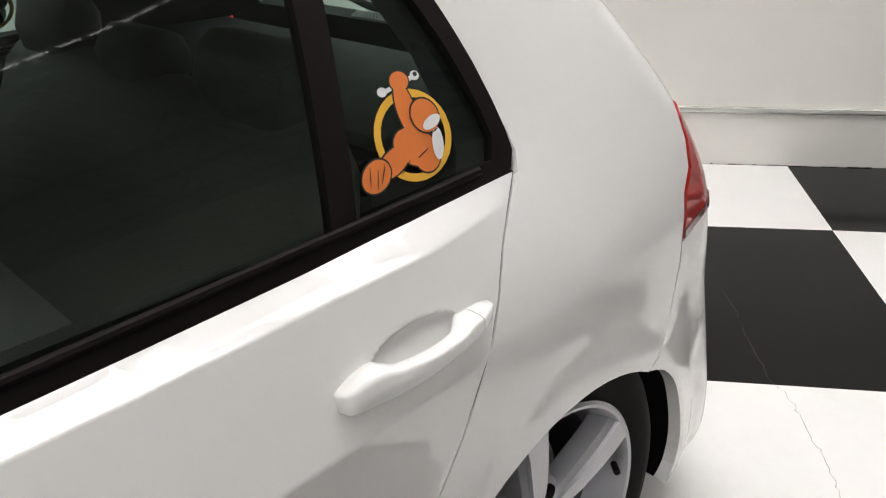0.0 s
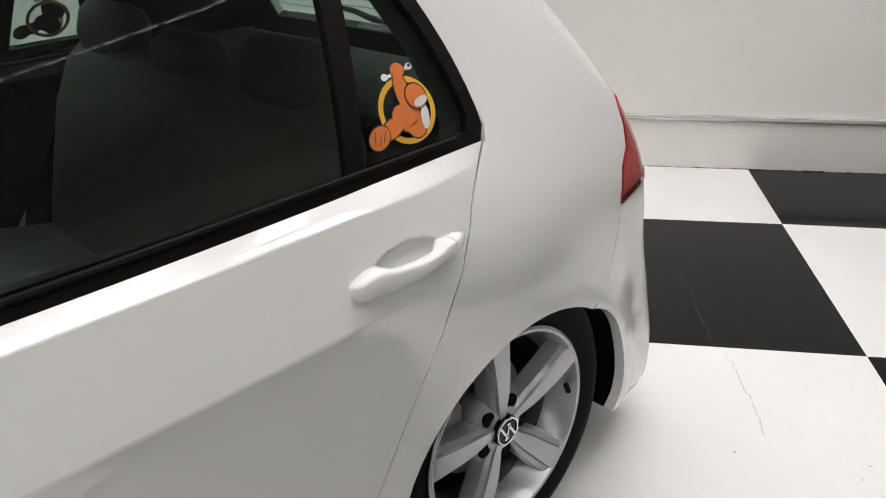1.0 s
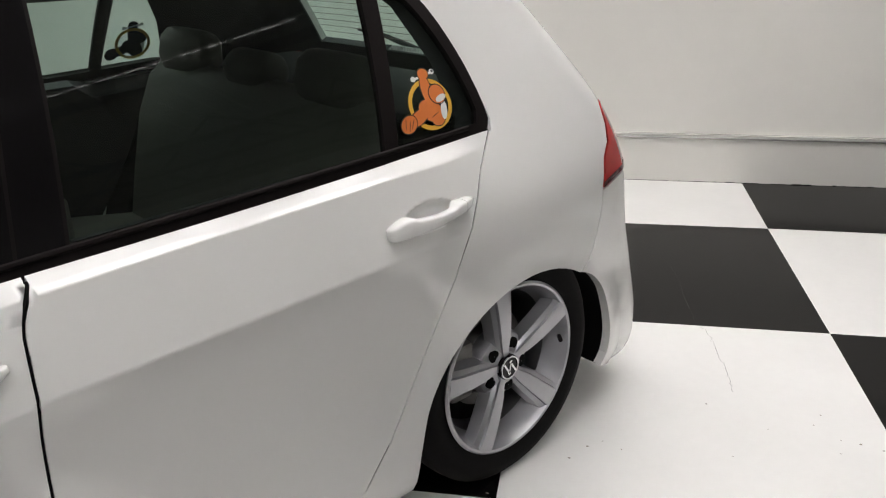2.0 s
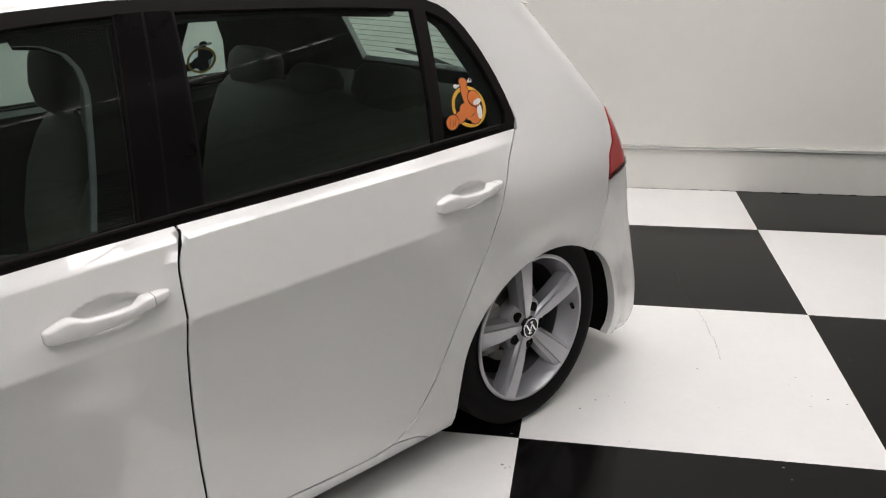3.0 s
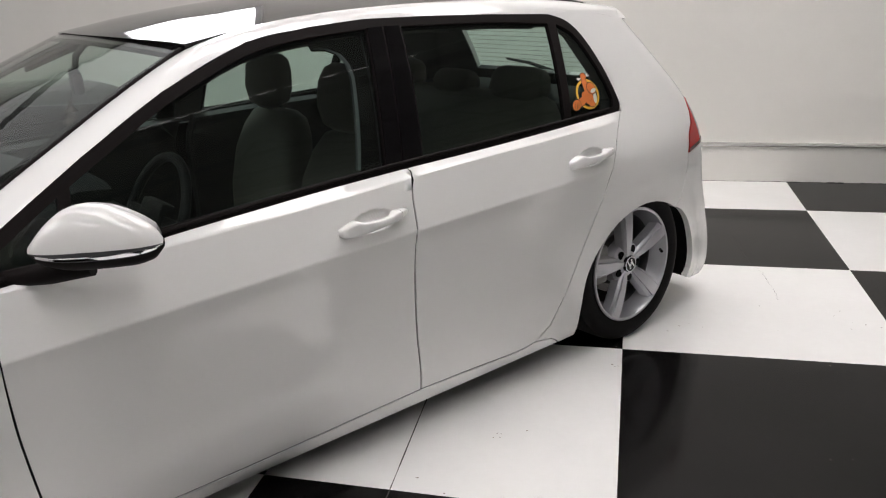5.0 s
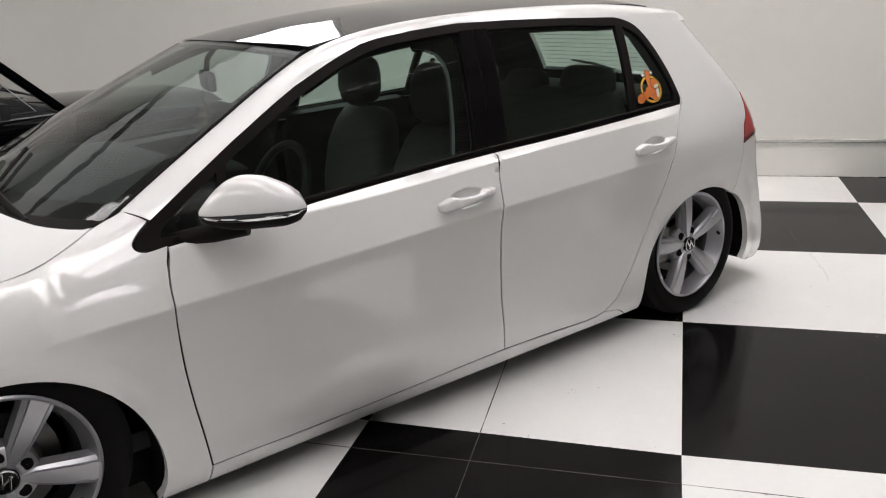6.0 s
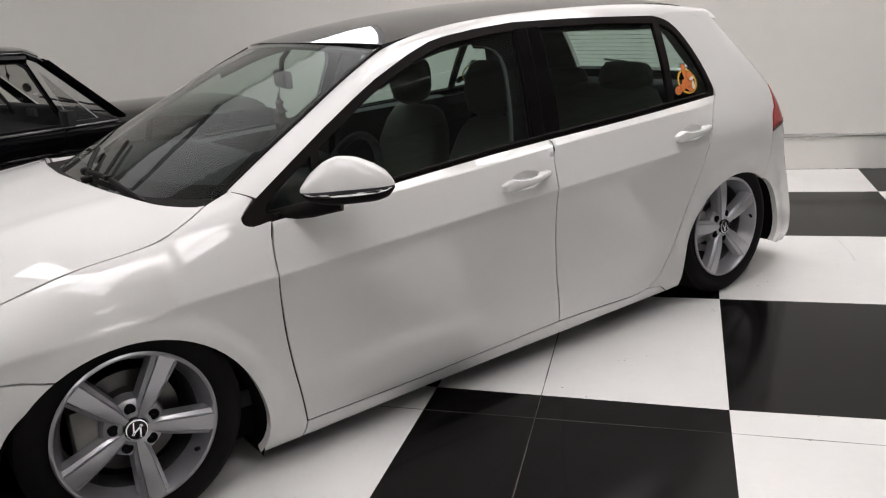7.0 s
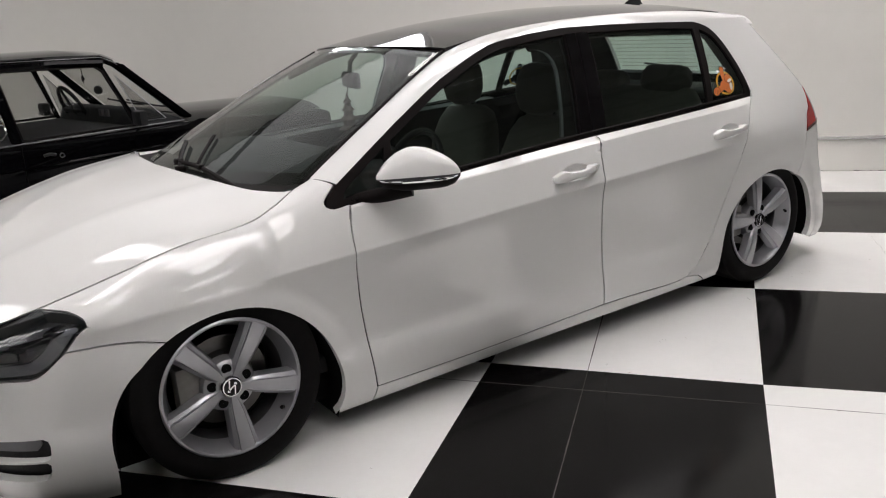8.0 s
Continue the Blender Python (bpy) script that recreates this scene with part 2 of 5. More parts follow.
def panel(name, segments, surf, material, parent, side=1, gap=0.0028, thick=0.024, step=0.03, lift=0.0, label="", holes=(), fine=None, lines=()):
    """A sheet over an outline in the surface's own two coordinates, laid on surf(a, b) and given a turned-in rim."""
    poly = inset(outline(segments, step), gap)
    loops = [poly] + [inset(outline(h, step), -gap) for h in holes]
    pts, edges, n0 = [], [], 0
    for lp in loops:
        n = len(lp)
        pts += lp
        edges += [(n0 + i, n0 + (i + 1) % n) for i in range(n)]
        n0 += n
    xs, ys = [p.x for p in poly], [p.y for p in poly]
    gx = np.arange(min(xs) + step / 2, max(xs), step)
    gy = np.arange(min(ys) + step / 2, max(ys), step)
    px, py = [a.ravel() for a in np.meshgrid(gx, gy)]
    if fine:
        fx, fy = [a.ravel() for a in np.meshgrid(np.arange(fine[0], fine[1], fine[4]), np.arange(fine[2], fine[3], fine[4]))]
        out = (px < fine[0] - 0.01) | (px > fine[1] + 0.01) | (py < fine[2] - 0.01) | (py > fine[3] + 0.01)
        px, py = np.concatenate([px[out], fx]), np.concatenate([py[out], fy])
    in_fine = lambda a, b: (a > fine[0]) & (a < fine[1]) & (b > fine[2]) & (b < fine[3]) if fine else np.zeros(len(a), bool)
    added = []
    for f in lines:
        lx = np.arange(min(xs) + 0.004, max(xs), 0.013)
        ly = np.array([f(float(q)) for q in lx])
        off = (np.abs(py - np.interp(px, lx, ly)) > 0.011) | in_fine(px, py)
        px, py = px[off], py[off]
        free = ~in_fine(lx, ly)
        added.append((lx[free], ly[free]))
    for lx, ly in added:
        px, py = np.concatenate([px, lx]), np.concatenate([py, ly])
    keep = inside(px, py, poly)
    for h in loops[1:]:
        keep &= ~inside(px, py, h)
    bx, by = np.array([p.x for p in pts]), np.array([p.y for p in pts])
    near = np.min((px[:, None] - bx) ** 2 + (py[:, None] - by) ** 2, axis=1) if len(px) else np.array([])
    keep &= near > (0.007 if lines else 0.45 * step) ** 2
    pts += [Vector((float(a), float(b))) for a, b in zip(px[keep], py[keep])]
    v2, _, f2, _, _, _ = delaunay_2d_cdt(pts, edges, [], 1, 1e-5)
    if len(loops) > 1:
        tri = np.array([[v2[i] for i in f] for f in f2]).mean(axis=1)
        bad = np.zeros(len(f2), bool)
        for h in loops[1:]:
            bad |= inside(tri[:, 0], tri[:, 1], h)
        f2 = [f for f, b in zip(f2, bad) if not b]
    e = 1e-3
    pos, nor = [], []
    for v in v2:
        p = surf(v.x, v.y)
        t1, t2 = surf(v.x + e, v.y) - surf(v.x - e, v.y), surf(v.x, v.y + e) - surf(v.x, v.y - e)
        n = t1.cross(t2)
        n = n.normalized() if n.length > 1e-12 else Vector((1, 0, 0))
        pos.append(p)
        nor.append(n)
    # turn normals outwards: away from the car's middle
    c = sum(pos, Vector()) / len(pos)
    ref = c - Vector((0, 1.3, 0.45))
    mean = sum(nor, Vector())
    if mean.dot(ref) < 0:
        nor = [-n for n in nor]
    pos = [p + n * lift for p, n in zip(pos, nor)]
    faces = []
    for f in f2:
        a, b, d = (pos[i] for i in f)
        faces.append(tuple(f) if (b - a).cross(d - a).dot(nor[f[0]] + nor[f[1]] + nor[f[2]]) >= 0 else tuple(f[::-1]))
    main = len(faces)
    count = {}
    for f in faces:
        for i in range(3):
            k = (f[i], f[(i + 1) % 3])
            count[k] = 1
    rim = [k for k in count if (k[1], k[0]) not in count]
    if thick:
        low = {}
        for a, b in rim:
            for i in (a, b):
                if i not in low:
                    low[i] = len(pos)
                    pos.append(pos[i] - nor[i] * thick)
        faces += [(b, a, low[a], low[b]) for a, b in rim]
    if side < 0:
        pos = [Vector((-p.x, p.y, p.z)) for p in pos]
        nor = [Vector((-n.x, n.y, n.z)) for n in nor]
        faces = [f[::-1] for f in faces]
    me = bpy.data.meshes.new(name)
    me.from_pydata([tuple(p) for p in pos], [], faces)
    me.update()
    me.polygons.foreach_set("use_smooth", [True] * len(faces))
    loop_n = []
    for p in me.polygons:
        for i in p.vertices:
            loop_n.append(tuple(nor[i]) if p.index < main else tuple(p.normal))
    me.normals_split_custom_set(loop_n)
    me.materials.append(material)
    ob = new(name, me)
    ob.parent = parent
    if label:
        ob["label"] = label
    return ob


def smoothstep(a, b, x):
    t = min(1.0, max(0.0, (x - a) / (b - a)))
    return t * t * (3 - 2 * t)


def interp(table, x):
    """Monotone smooth reading of a short table of (x, y)."""
    n = len(table)
    if x <= table[0][0]:
        i = 0
    elif x >= table[-1][0]:
        i = n - 2
    else:
        i = next(k for k in range(n - 1) if x <= table[k + 1][0])
    (x0, y0), (x1, y1) = table[i], table[i + 1]
    d = (y1 - y0) / (x1 - x0)

    def slope(k):
        if k <= 0 or k >= n - 1:
            j = min(max(k, 1), n - 1)
            return (table[j][1] - table[j - 1][1]) / (table[j][0] - table[j - 1][0])
        s0 = (table[k][1] - table[k - 1][1]) / (table[k][0] - table[k - 1][0])
        s1 = (table[k + 1][1] - table[k][1]) / (table[k + 1][0] - table[k][0])
        return 0.0 if s0 * s1 <= 0 else 2 * s0 * s1 / (s0 + s1)
    m0, m1 = slope(i), slope(i + 1)
    if x < x0:
        return y0 + m0 * (x - x0)
    if x > x1:
        return y1 + m1 * (x - x1)
    h = x1 - x0
    t = (x - x0) / h
    return (2 * t ** 3 - 3 * t * t + 1) * y0 + (t ** 3 - 2 * t * t + t) * h * m0 + (3 * t * t - 2 * t ** 3) * y1 + (t ** 3 - t * t) * h * m1


# ---------------- the hall ----------------
def hall_box(name, x0, x1, y0, y1, z0, z1, material, label, category):
    ob = part(name, boxed((x0 + x1) / 2, (y0 + y1) / 2, (z0 + z1) / 2, x1 - x0, y1 - y0, z1 - z0), material, None, smooth=False, matrix=HALL)
    return tagged(ob, label, category, kind="structure")


X0, X1, Y0 = -11.4, 8.2, -9.3
hall_box("wall_north", X0, X1, WALL_Y, WALL_Y + 0.2, 0, CEIL_Z, WALL_PAINT, "smooth warm white painted hall wall", "wall")
hall_box("wall_south", X0, X1, Y0 - 0.2, Y0, 0, CEIL_Z, CLADDING, "plain green-grey cladding closing the hall", "wall")
hall_box("wall_west", X0 - 0.2, X0, Y0 - 0.2, WALL_Y + 0.2, 0, CEIL_Z, CLADDING, "plain green-grey cladding closing the hall", "wall")
hall_box("wall_east", X1, X1 + 0.2, Y0 - 0.2, WALL_Y + 0.2, 0, 2.75, LOWER_PAINT, "plain pale grey-green painted wall closing the hall", "wall")
hall_box("wall_east_upper", X1 + 0.02, X1 + 0.2, Y0 - 0.2, WALL_Y + 0.2, 2.75, CEIL_Z, CLADDING, "dark green-grey cladding above the painted wall", "wall")


def hall_roof():
    """The roof sheet with its pressed ribs, in one mesh."""
    bm = boxed((X0 + X1) / 2, (Y0 + WALL_Y) / 2, CEIL_Z + 0.05, X1 - X0 + 0.4, WALL_Y - Y0 + 0.4, 0.1)
    n = int((WALL_Y - Y0) / 0.25)
    for k in range(n):
        y = Y0 + 0.12 + 0.25 * k
        quad = [(y - 0.05, CEIL_Z + 0.01), (y - 0.025, CEIL_Z - 0.035), (y + 0.025, CEIL_Z - 0.035), (y + 0.05, CEIL_Z + 0.01)]
        a = [bm.verts.new((X0, p, z)) for p, z in quad]
        b = [bm.verts.new((X1, p, z)) for p, z in quad]
        for i in range(3):
            bm.faces.new((a[i], a[i + 1], b[i + 1], b[i]))
    return bm


tagged(part("ceiling", hall_roof(), CEIL_PAINT, None, smooth=False, matrix=HALL), "grey ribbed sheet metal hall roof", "ceiling", kind="structure")

# unseen ceiling light panels: one diagonal row, the others added as fill
BACK_GLOW = emitter("dull_daylight_sheet", (0.93, 1.0, 0.97), 0.6)
# Streaks put into the glow, so that its reflection in the windscreen is streaky.
glow_streaks = ramp(BACK_GLOW.node_tree, noise_tex(BACK_GLOW.node_tree, 7.0, 6.0, 0.7, stretch=(0.30, 4.0, 1.0)).outputs[0], [(0.36, (0.60, 0.64, 0.63)), (0.66, (1.0, 1.0, 1.0))])
BACK_GLOW.node_tree.links.new(glow_streaks.outputs[0], BACK_GLOW.node_tree.nodes["Principled BSDF"].inputs["Emission Color"])
LIGHT_ON = emitter("lit_diffuser", (1.0, 0.975, 0.955), 7.2)
FIXTURE = surface("white_fixture_metal", (0.7, 0.7, 0.7), 0.4, vary=0.05)


def ceiling_light():
    """A roof light: a lit translucent sheet behind three purlins."""
    lamp = thing("unseen_roof_light", HALL @ pose(0, 0, CEIL_Z - 0.10), "unseen roof light panel with dark cross purlins, mostly added fill", "roof light", "roof lights")
    for k in (-1, 1):
        part("frame_side", boxed(0, k * 0.57, 0, 2.50, 0.04, 0.08), FIXTURE, lamp, smooth=False)
        part("frame_end", boxed(k * 1.23, 0, 0, 0.04, 1.10, 0.08), FIXTURE, lamp, smooth=False)
        part("purlin", boxed(k * 0.42, 0, -0.03, 0.05, 1.10, 0.05), BEAM_PAINT, lamp, smooth=False)
    part("diffuser", boxed(0, 0, 0.03, 2.42, 1.10, 0.02), LIGHT_ON, lamp, "glowing white sheet", smooth=False)
    return lamp


first_light = ceiling_light()
spots = [(-9.9, -1.8), (-2.65, -1.85), (-0.2, -2.65), (1.9, -3.35), (-5.6, -3.2), (-8.4, -2.4), (-8.0, -4.6), (-1.6, 1.2), (0.9, 1.75), (0.5, 0.2), (-1.2, -6.0), (6.9, -6.0), (-10.2, 0.7), (-7.0, -3.6), (-9.6, -3.6), (-5.2, -4.8)]
for x, y in spots[2:]:
    copy_thing(first_light, HALL @ pose(x, y, CEIL_Z - 0.10, 0, 0, -18.3))
first_light.matrix_world = HALL @ pose(spots[0][0], spots[0][1], CEIL_Z - 0.10, 0, 0, -18.3) @ Matrix.Diagonal((1, 0.45, 1, 1))
copy_thing(first_light, HALL @ pose(spots[1][0], spots[1][1], CEIL_Z - 0.10, 0, 0, -18.3))

# dark roof beams across the hall
for k in range(6):
    beam = part("roof_beam", boxed(0, 0, 0, 0.10, 11.6, 0.16), BEAM_PAINT, None, smooth=False, matrix=HALL @ pose(-9.0 + 3.3 * k, -3.25, CEIL_Z - 0.22))
    tagged(beam, "dark painted steel beam under the hall roof", "beam", kind="structure")

# lattice girders under the roof at the far end
for gx in (7.7, 6.0):
    girder = thing("roof_girder", HALL @ pose(gx, -3.2, 2.95), "dark steel lattice girder under the hall roof", "girder", kind="structure")
    part("chord", boxed(0, 0, 0, 0.08, 11.2, 0.07), BEAM_PAINT, girder, smooth=False)
    for k in range(7):
        y = -5.2 + 1.6 * k
        part("web_bar", tube([(0, y, 0), (0, y + 0.8, 1.05)], 0.028, 6), BEAM_PAINT, girder)
        part("web_bar", tube([(0, y + 1.6, 0), (0, y + 0.8, 1.05)], 0.028, 6), BEAM_PAINT, girder)

# a high daylight window in the back wall
win = thing("window_1", HALL @ pose(-3.4, WALL_Y - 0.02, 2.95), "high frosted daylight window with a white frame", "window", kind="structure")
for k in (-1, 1):
    part("frame_post", boxed(k * 0.66, 0, 0, 0.06, 0.05, 1.36), FIXTURE, win, smooth=False)
    part("frame_bar", boxed(0, 0, k * 0.65, 1.26, 0.05, 0.06), FIXTURE, win, smooth=False)
part("pane", boxed(0, 0.012, 0, 1.26, 0.012, 1.24), emitter("daylight_pane", (0.97, 0.985, 1.0), 9.0), win, "frosted pane bright with daylight", smooth=False)

# unseen translucent roof sheets, glowing dully to give the windscreen its pale reflection
sheet = thing("roof_sheet", HALL @ pose(-4.9, 1.0, CEIL_Z - 0.045), "unseen dull translucent roof sheets, glowing for the windscreen's reflection", "roof sheet", kind="structure")
for k in range(5):
    part("sheet_panel", boxed(-2.0 + 1.0 * k, 0, 0, 0.985, 3.2, 0.006), BACK_GLOW, sheet, "dull glowing sheet", smooth=False)

# a row of small tube lamps far along the hall
row = thing("tube_lamp_row", HALL @ pose(3.9, -1.2, CEIL_Z - 0.06), "row of small white tube lamps on a thin rail", "lamp row")
part("rail", boxed(0, 0, 0.03, 0.04, 6.6, 0.03), FIXTURE, row, smooth=False)
tube_mesh = None
for k in range(21):
    if tube_mesh is None:
        ob = part("tube_lamp", boxed(0, 0, 0, 0.016, 0.17, 0.016), emitter("small_tube_glow", (1.0, 0.98, 0.95), 2.6), row, smooth=False)
        tube_mesh = ob.data
    else:
        ob = new("tube_lamp", tube_mesh)
        ob.parent = row
    ob.location = (0, -3.2 + 0.235 * k, 0)

# ---------------- the white hatchback ----------------
AXF, AXR = (0.018, 0.195, 0.362), (2.699, 0.167, 0.372)     # wheel arches: y, z, radius
PROFILE = [(0.06, 0.800), (0.10, 0.838), (0.14, 0.860), (0.18, 0.869), (0.25, 0.8725), (0.34, 0.8665), (0.45, 0.8685), (0.57, 0.8755), (0.625, 0.8800), (0.655, 0.8855), (0.674, 0.8905), (0.679, 0.8913), (0.684, 0.8901), (0.700, 0.8857), (0.75, 0.8717), (0.80, 0.8577), (0.818, 0.8525), (0.86, 0.8405), (0.90, 0.829)]
SOFT = [(0.06, 0.800), (0.10, 0.838), (0.14, 0.860), (0.18, 0.868), (0.26, 0.871), (0.34, 0.870), (0.45, 0.8745), (0.55, 0.880), (0.62, 0.8825), (0.68, 0.879), (0.74, 0.868), (0.79, 0.854), (0.83, 0.839), (0.86, 0.826), (0.90, 0.807)]     # the same without the crease
PLAN = [(-0.3, -0.010), (0.0, 0.004), (0.5, 0.006), (1.3, 0.0), (2.0, 0.0), (2.4, -0.003), (2.65, -0.013), (2.9, -0.036), (3.1, -0.062), (3.3, -0.09)]
NOSE = [(0.05, -0.74), (0.15, -0.79), (0.30, -0.84), (0.45, -0.85), (0.55, -0.83), (0.65, -0.76), (0.72, -0.68), (0.95, -0.40)]
TAIL = [(0.05, 3.28), (0.15, 3.325), (0.25, 3.32), (0.42, 3.275), (0.60, 3.225), (0.75, 3.195), (0.86, 3.160), (1.035, 3.06), (1.215, 2.935), (1.28, 2.89), (1.40, 2.80)]
NOSE_LEN, TAIL_LEN, Y_NOSE, ROUND = 1.2, 0.5, -0.25, 0.16


HANDLES = [(1.445, 0.733), (2.374, 0.764)]      # pull handles: y, z of their middles


TUCK = 0.034     # how far the rear side glass stands in from the doors


def tuck(points):
    """Outlines of the side glass, kept in line with the glass as it stands in."""
    out = []
    for y, z in points:
        k = TUCK * smoothstep(0.7, 1.7, y) / 1.75
        out.append((y + k * (y - 0.59), z + k * (z - 1.37)))
    return out


BELT = tuck([(0.435, 0.787), (0.54, 0.794), (0.75, 0.808), (0.96, 0.824), (1.30, 0.846), (1.62, 0.862), (1.95, 0.8735), (2.25, 0.886), (2.602, 0.901)])


def glass_x(y, z):
    d = z - 0.86
    return 0.812 - TUCK * smoothstep(0.7, 1.7, y) - 0.25 * d - 0.38 * d * abs(d) - 0.05 * smoothstep(2.2, 3.0, y) * smoothstep(0.85, 1.2, z)


def crease_rise(y):
    """How far the crease lies above its height in the table."""
    return -0.012 + 0.037 * (min(y, 2.3) - 1.2)


def shoulder(y):
    """Height of the shoulder's edge under the side glass."""
    return 0.822 + crease_rise(y) + 0.011 * smoothstep(1.1, 1.9, y)


def arch_lip(y, z):
    """How far the flared edge of a wheel arch stands out of the flank."""
    if 0.9 < y < 2.0:
        return 0.0
    cy, cz, r = AXF if y < 1 else AXR
    d = math.hypot(y - cy, z - cz) - r
    if y < 1:
        return 0.008 * (1 - smoothstep(0.020, 0.074, d)) * smoothstep(0.12, 0.24, z)
    lip = interp([(2.2, 0.004), (2.5, 0.007), (2.7, 0.010), (2.85, 0.018), (3.05, 0.029), (3.3, 0.029)], max(2.2, y))
    wide, tight = 1 - smoothstep(0.020, 0.040 + 4.8 * lip, d), 1 - smoothstep(0.030, 0.052, d)
    return lip * (0.92 * wide + 0.08 * tight) * (smoothstep(0.12, 0.24, z) if y < 2.7 else 1)


def body_x(y, z, lipped=True):
    zz = z - crease_rise(y) * smoothstep(0.30, 0.60, z)
    k = smoothstep(2.2, 2.6, y)
    b = interp(PROFILE, zz)
    if k > 0:
        b += (interp(SOFT, zz) - b) * k
    b += interp(PLAN, y)
    if lipped:
        b += arch_lip(y, z)
    for hy, hz in HANDLES:
        r = ((y - hy - 0.006) / 0.075) ** 2 + ((z - hz - 0.006) / 0.031) ** 2
        if r < 1:
            b -= 0.022 * (1 - r) ** 1.1
    # the shoulder rolls in from a soft edge to the foot of the glass
    edge, foot = shoulder(y), interp(BELT, y) + 0.004
    m = smoothstep(2.40, 2.66, y)
    k = min(1.0, max(0.0, (z - edge) / max(0.006, foot - edge))) * (1 - m) + smoothstep(0.70, 1.00, z) * m
    return b * (1 - k) + (glass_x(y, max(z, foot * (1 - m))) + 0.008 * (1 - m) * (1 if z < foot else 0)) * k if k > 0 else b


def side(u, z, lipped=True):
    """The flank, wrapped round the nose and the tail; u is the way along it, y where it is straight."""
    if u < Y_NOSE:
        a = min(math.pi / 2, (Y_NOSE - u) / NOSE_LEN * math.pi / 2)
        return Vector((body_x(Y_NOSE, z, lipped) * max(0.0, math.cos(a)) ** 0.8, Y_NOSE + (interp(NOSE, z) - Y_NOSE) * math.sin(a) ** 0.8, z))
    end = interp(TAIL, z)
    yr = end - ROUND
    if u > yr:
        a = min(math.pi / 2, (u - yr) / TAIL_LEN * math.pi / 2)
        return Vector((body_x(yr, z) * max(0.0, math.cos(a)) ** 0.5, yr + ROUND * math.sin(a) ** 0.5, z))
    return Vector((body_x(u, z, lipped), u, z))


HOOD_SEAM = [(-0.60, 0.66, 0.605), (-0.455, 0.72, 0.648), (-0.25, 0.765, 0.706), (-0.04, 0.788, 0.760), (0.16, 0.793, 0.785), (0.27, 0.770, 0.822), (0.345, 0.725, 0.848), (0.40, 0.705, 0.862), (0.50, 0.69, 0.90)]


def hood_seam(y):
    return Vector((interp([(a, b) for a, b, c in HOOD_SEAM], y), y, interp([(a, c) for a, b, c in HOOD_SEAM], y)))


V_TOP, V_END = 0.69, 0.90


def fender(u, v):
    """The front wing: the flank below, rolled over to the bonnet's seam above (v from V_TOP to V_END)."""
    top = hood_seam(side(u, 0.6).y)
    fy = side(u, 0.6).y
    low = 1 - smoothstep(0.0, 0.45, fy)
    vt = min(V_TOP - 0.09 * low, top.z - 0.05)
    if v <= vt:
        return side(u, v)
    t = (v - vt) / (V_END - vt)
    p0 = side(u, vt, low < 0.01)
    q = side(u, vt - 0.01, low < 0.01)
    tan = (p0 - q).normalized().lerp(Vector((-0.10, 0, 0.995)), low * smoothstep(-0.5, -0.2, fy))
    p1 = p0 + tan * ((top.z - 0.008 - p0.z) * (1 - 0.16 * low) / max(0.3, tan.z))
    p1.x -= 0.012
    t = t * 0.93 + 0.07 * t * t
    w = 1.0 + 1.1 * smoothstep(0.15, 0.45, p0.y)
    a, b, c = (1 - t) ** 2, 2 * w * t * (1 - t), t * t
    p = (p0 * a + p1 * b + top * c) / (a + b + c)
    if low >= 0.01:
        p.x += arch_lip(p.y, p.z) * (1 - smoothstep(0.0, 0.5, t))
    return p


HOOD_MID = [(-0.84, 0.56), (-0.76, 0.625), (-0.65, 0.69), (-0.50, 0.757), (-0.30, 0.82), (-0.10, 0.865), (0.11, 0.893), (0.35, 0.925)]


def hood(x, y):
    s = hood_seam(max(-0.6, y))
    z = interp(HOOD_MID, y)
    k = abs(x) / s.x
    ridge = 0.006 * math.exp(-((abs(x) - 0.52 - 0.12 * y) / 0.05) ** 2)
    return Vector((x, y, z - (z - s.z) * k ** 3.6 + ridge))


ROOF_MID = [(0.95, 1.240), (1.1, 1.268), (1.3, 1.300), (1.6, 1.325), (2.0, 1.335), (2.5, 1.322), (2.9, 1.272)]


ROOF_CROWN = [(0.95, 0.0), (1.1, 0.0005), (1.3, 0.003), (1.6, 0.011), (2.0, 0.018), (2.5, 0.016), (2.9, 0.004)]


def roof(x, y):
    k = (abs(x) / 0.555) ** 2.4
    return Vector((x, y, interp(ROOF_MID, y) - 0.034 * k + interp(ROOF_CROWN, y) * (1 - k)))


EDGE = [(0.70, 0.40, 0.858), (0.672, 0.55, 0.945), (0.645, 0.70, 1.028), (0.595, 0.90, 1.132), (0.550, 1.09, 1.222)]


def edge_at(b):
    """The windscreen's side edge, b from 0 at the foot to 1 at the roof."""
    f = [(i / 4, p) for i, p in enumerate(EDGE)]
    return Vector([interp([(t, p[k]) for t, p in f], b) for k in range(3)])


def screen(a, b):
    e = edge_at(b)
    w = 1 - a * a
    bow = (1 - abs(a) ** 3) * (1 - b) + w * b
    return Vector((a * e.x, e.y - bow * (0.235 - 0.145 * b), e.z + 0.032 * w * b + 0.012 * w * (1 - b)))


def glass_side(y, z):
    return Vector((glass_x(y, z), y, z))


car = thing("hatchback_car", pose(0, 0, 0), "lowered white five-door hatchback with a black roof and silver alloy wheels", "car")

REAR_LIP = [(2.948, 0.459), (3.008, 0.400), (3.048, 0.322), (3.066, 0.240), (3.058, 0.180), (3.035, 0.143)]

# belt: the lower edge of the window trim


def belt(y0, y1):
    """Points on the belt line between two stations."""
    return [(y0, interp(BELT, y0))] + [p for p in BELT if y0 + 0.04 < p[0] < y1 - 0.04] + [(y1, interp(BELT, y1))]


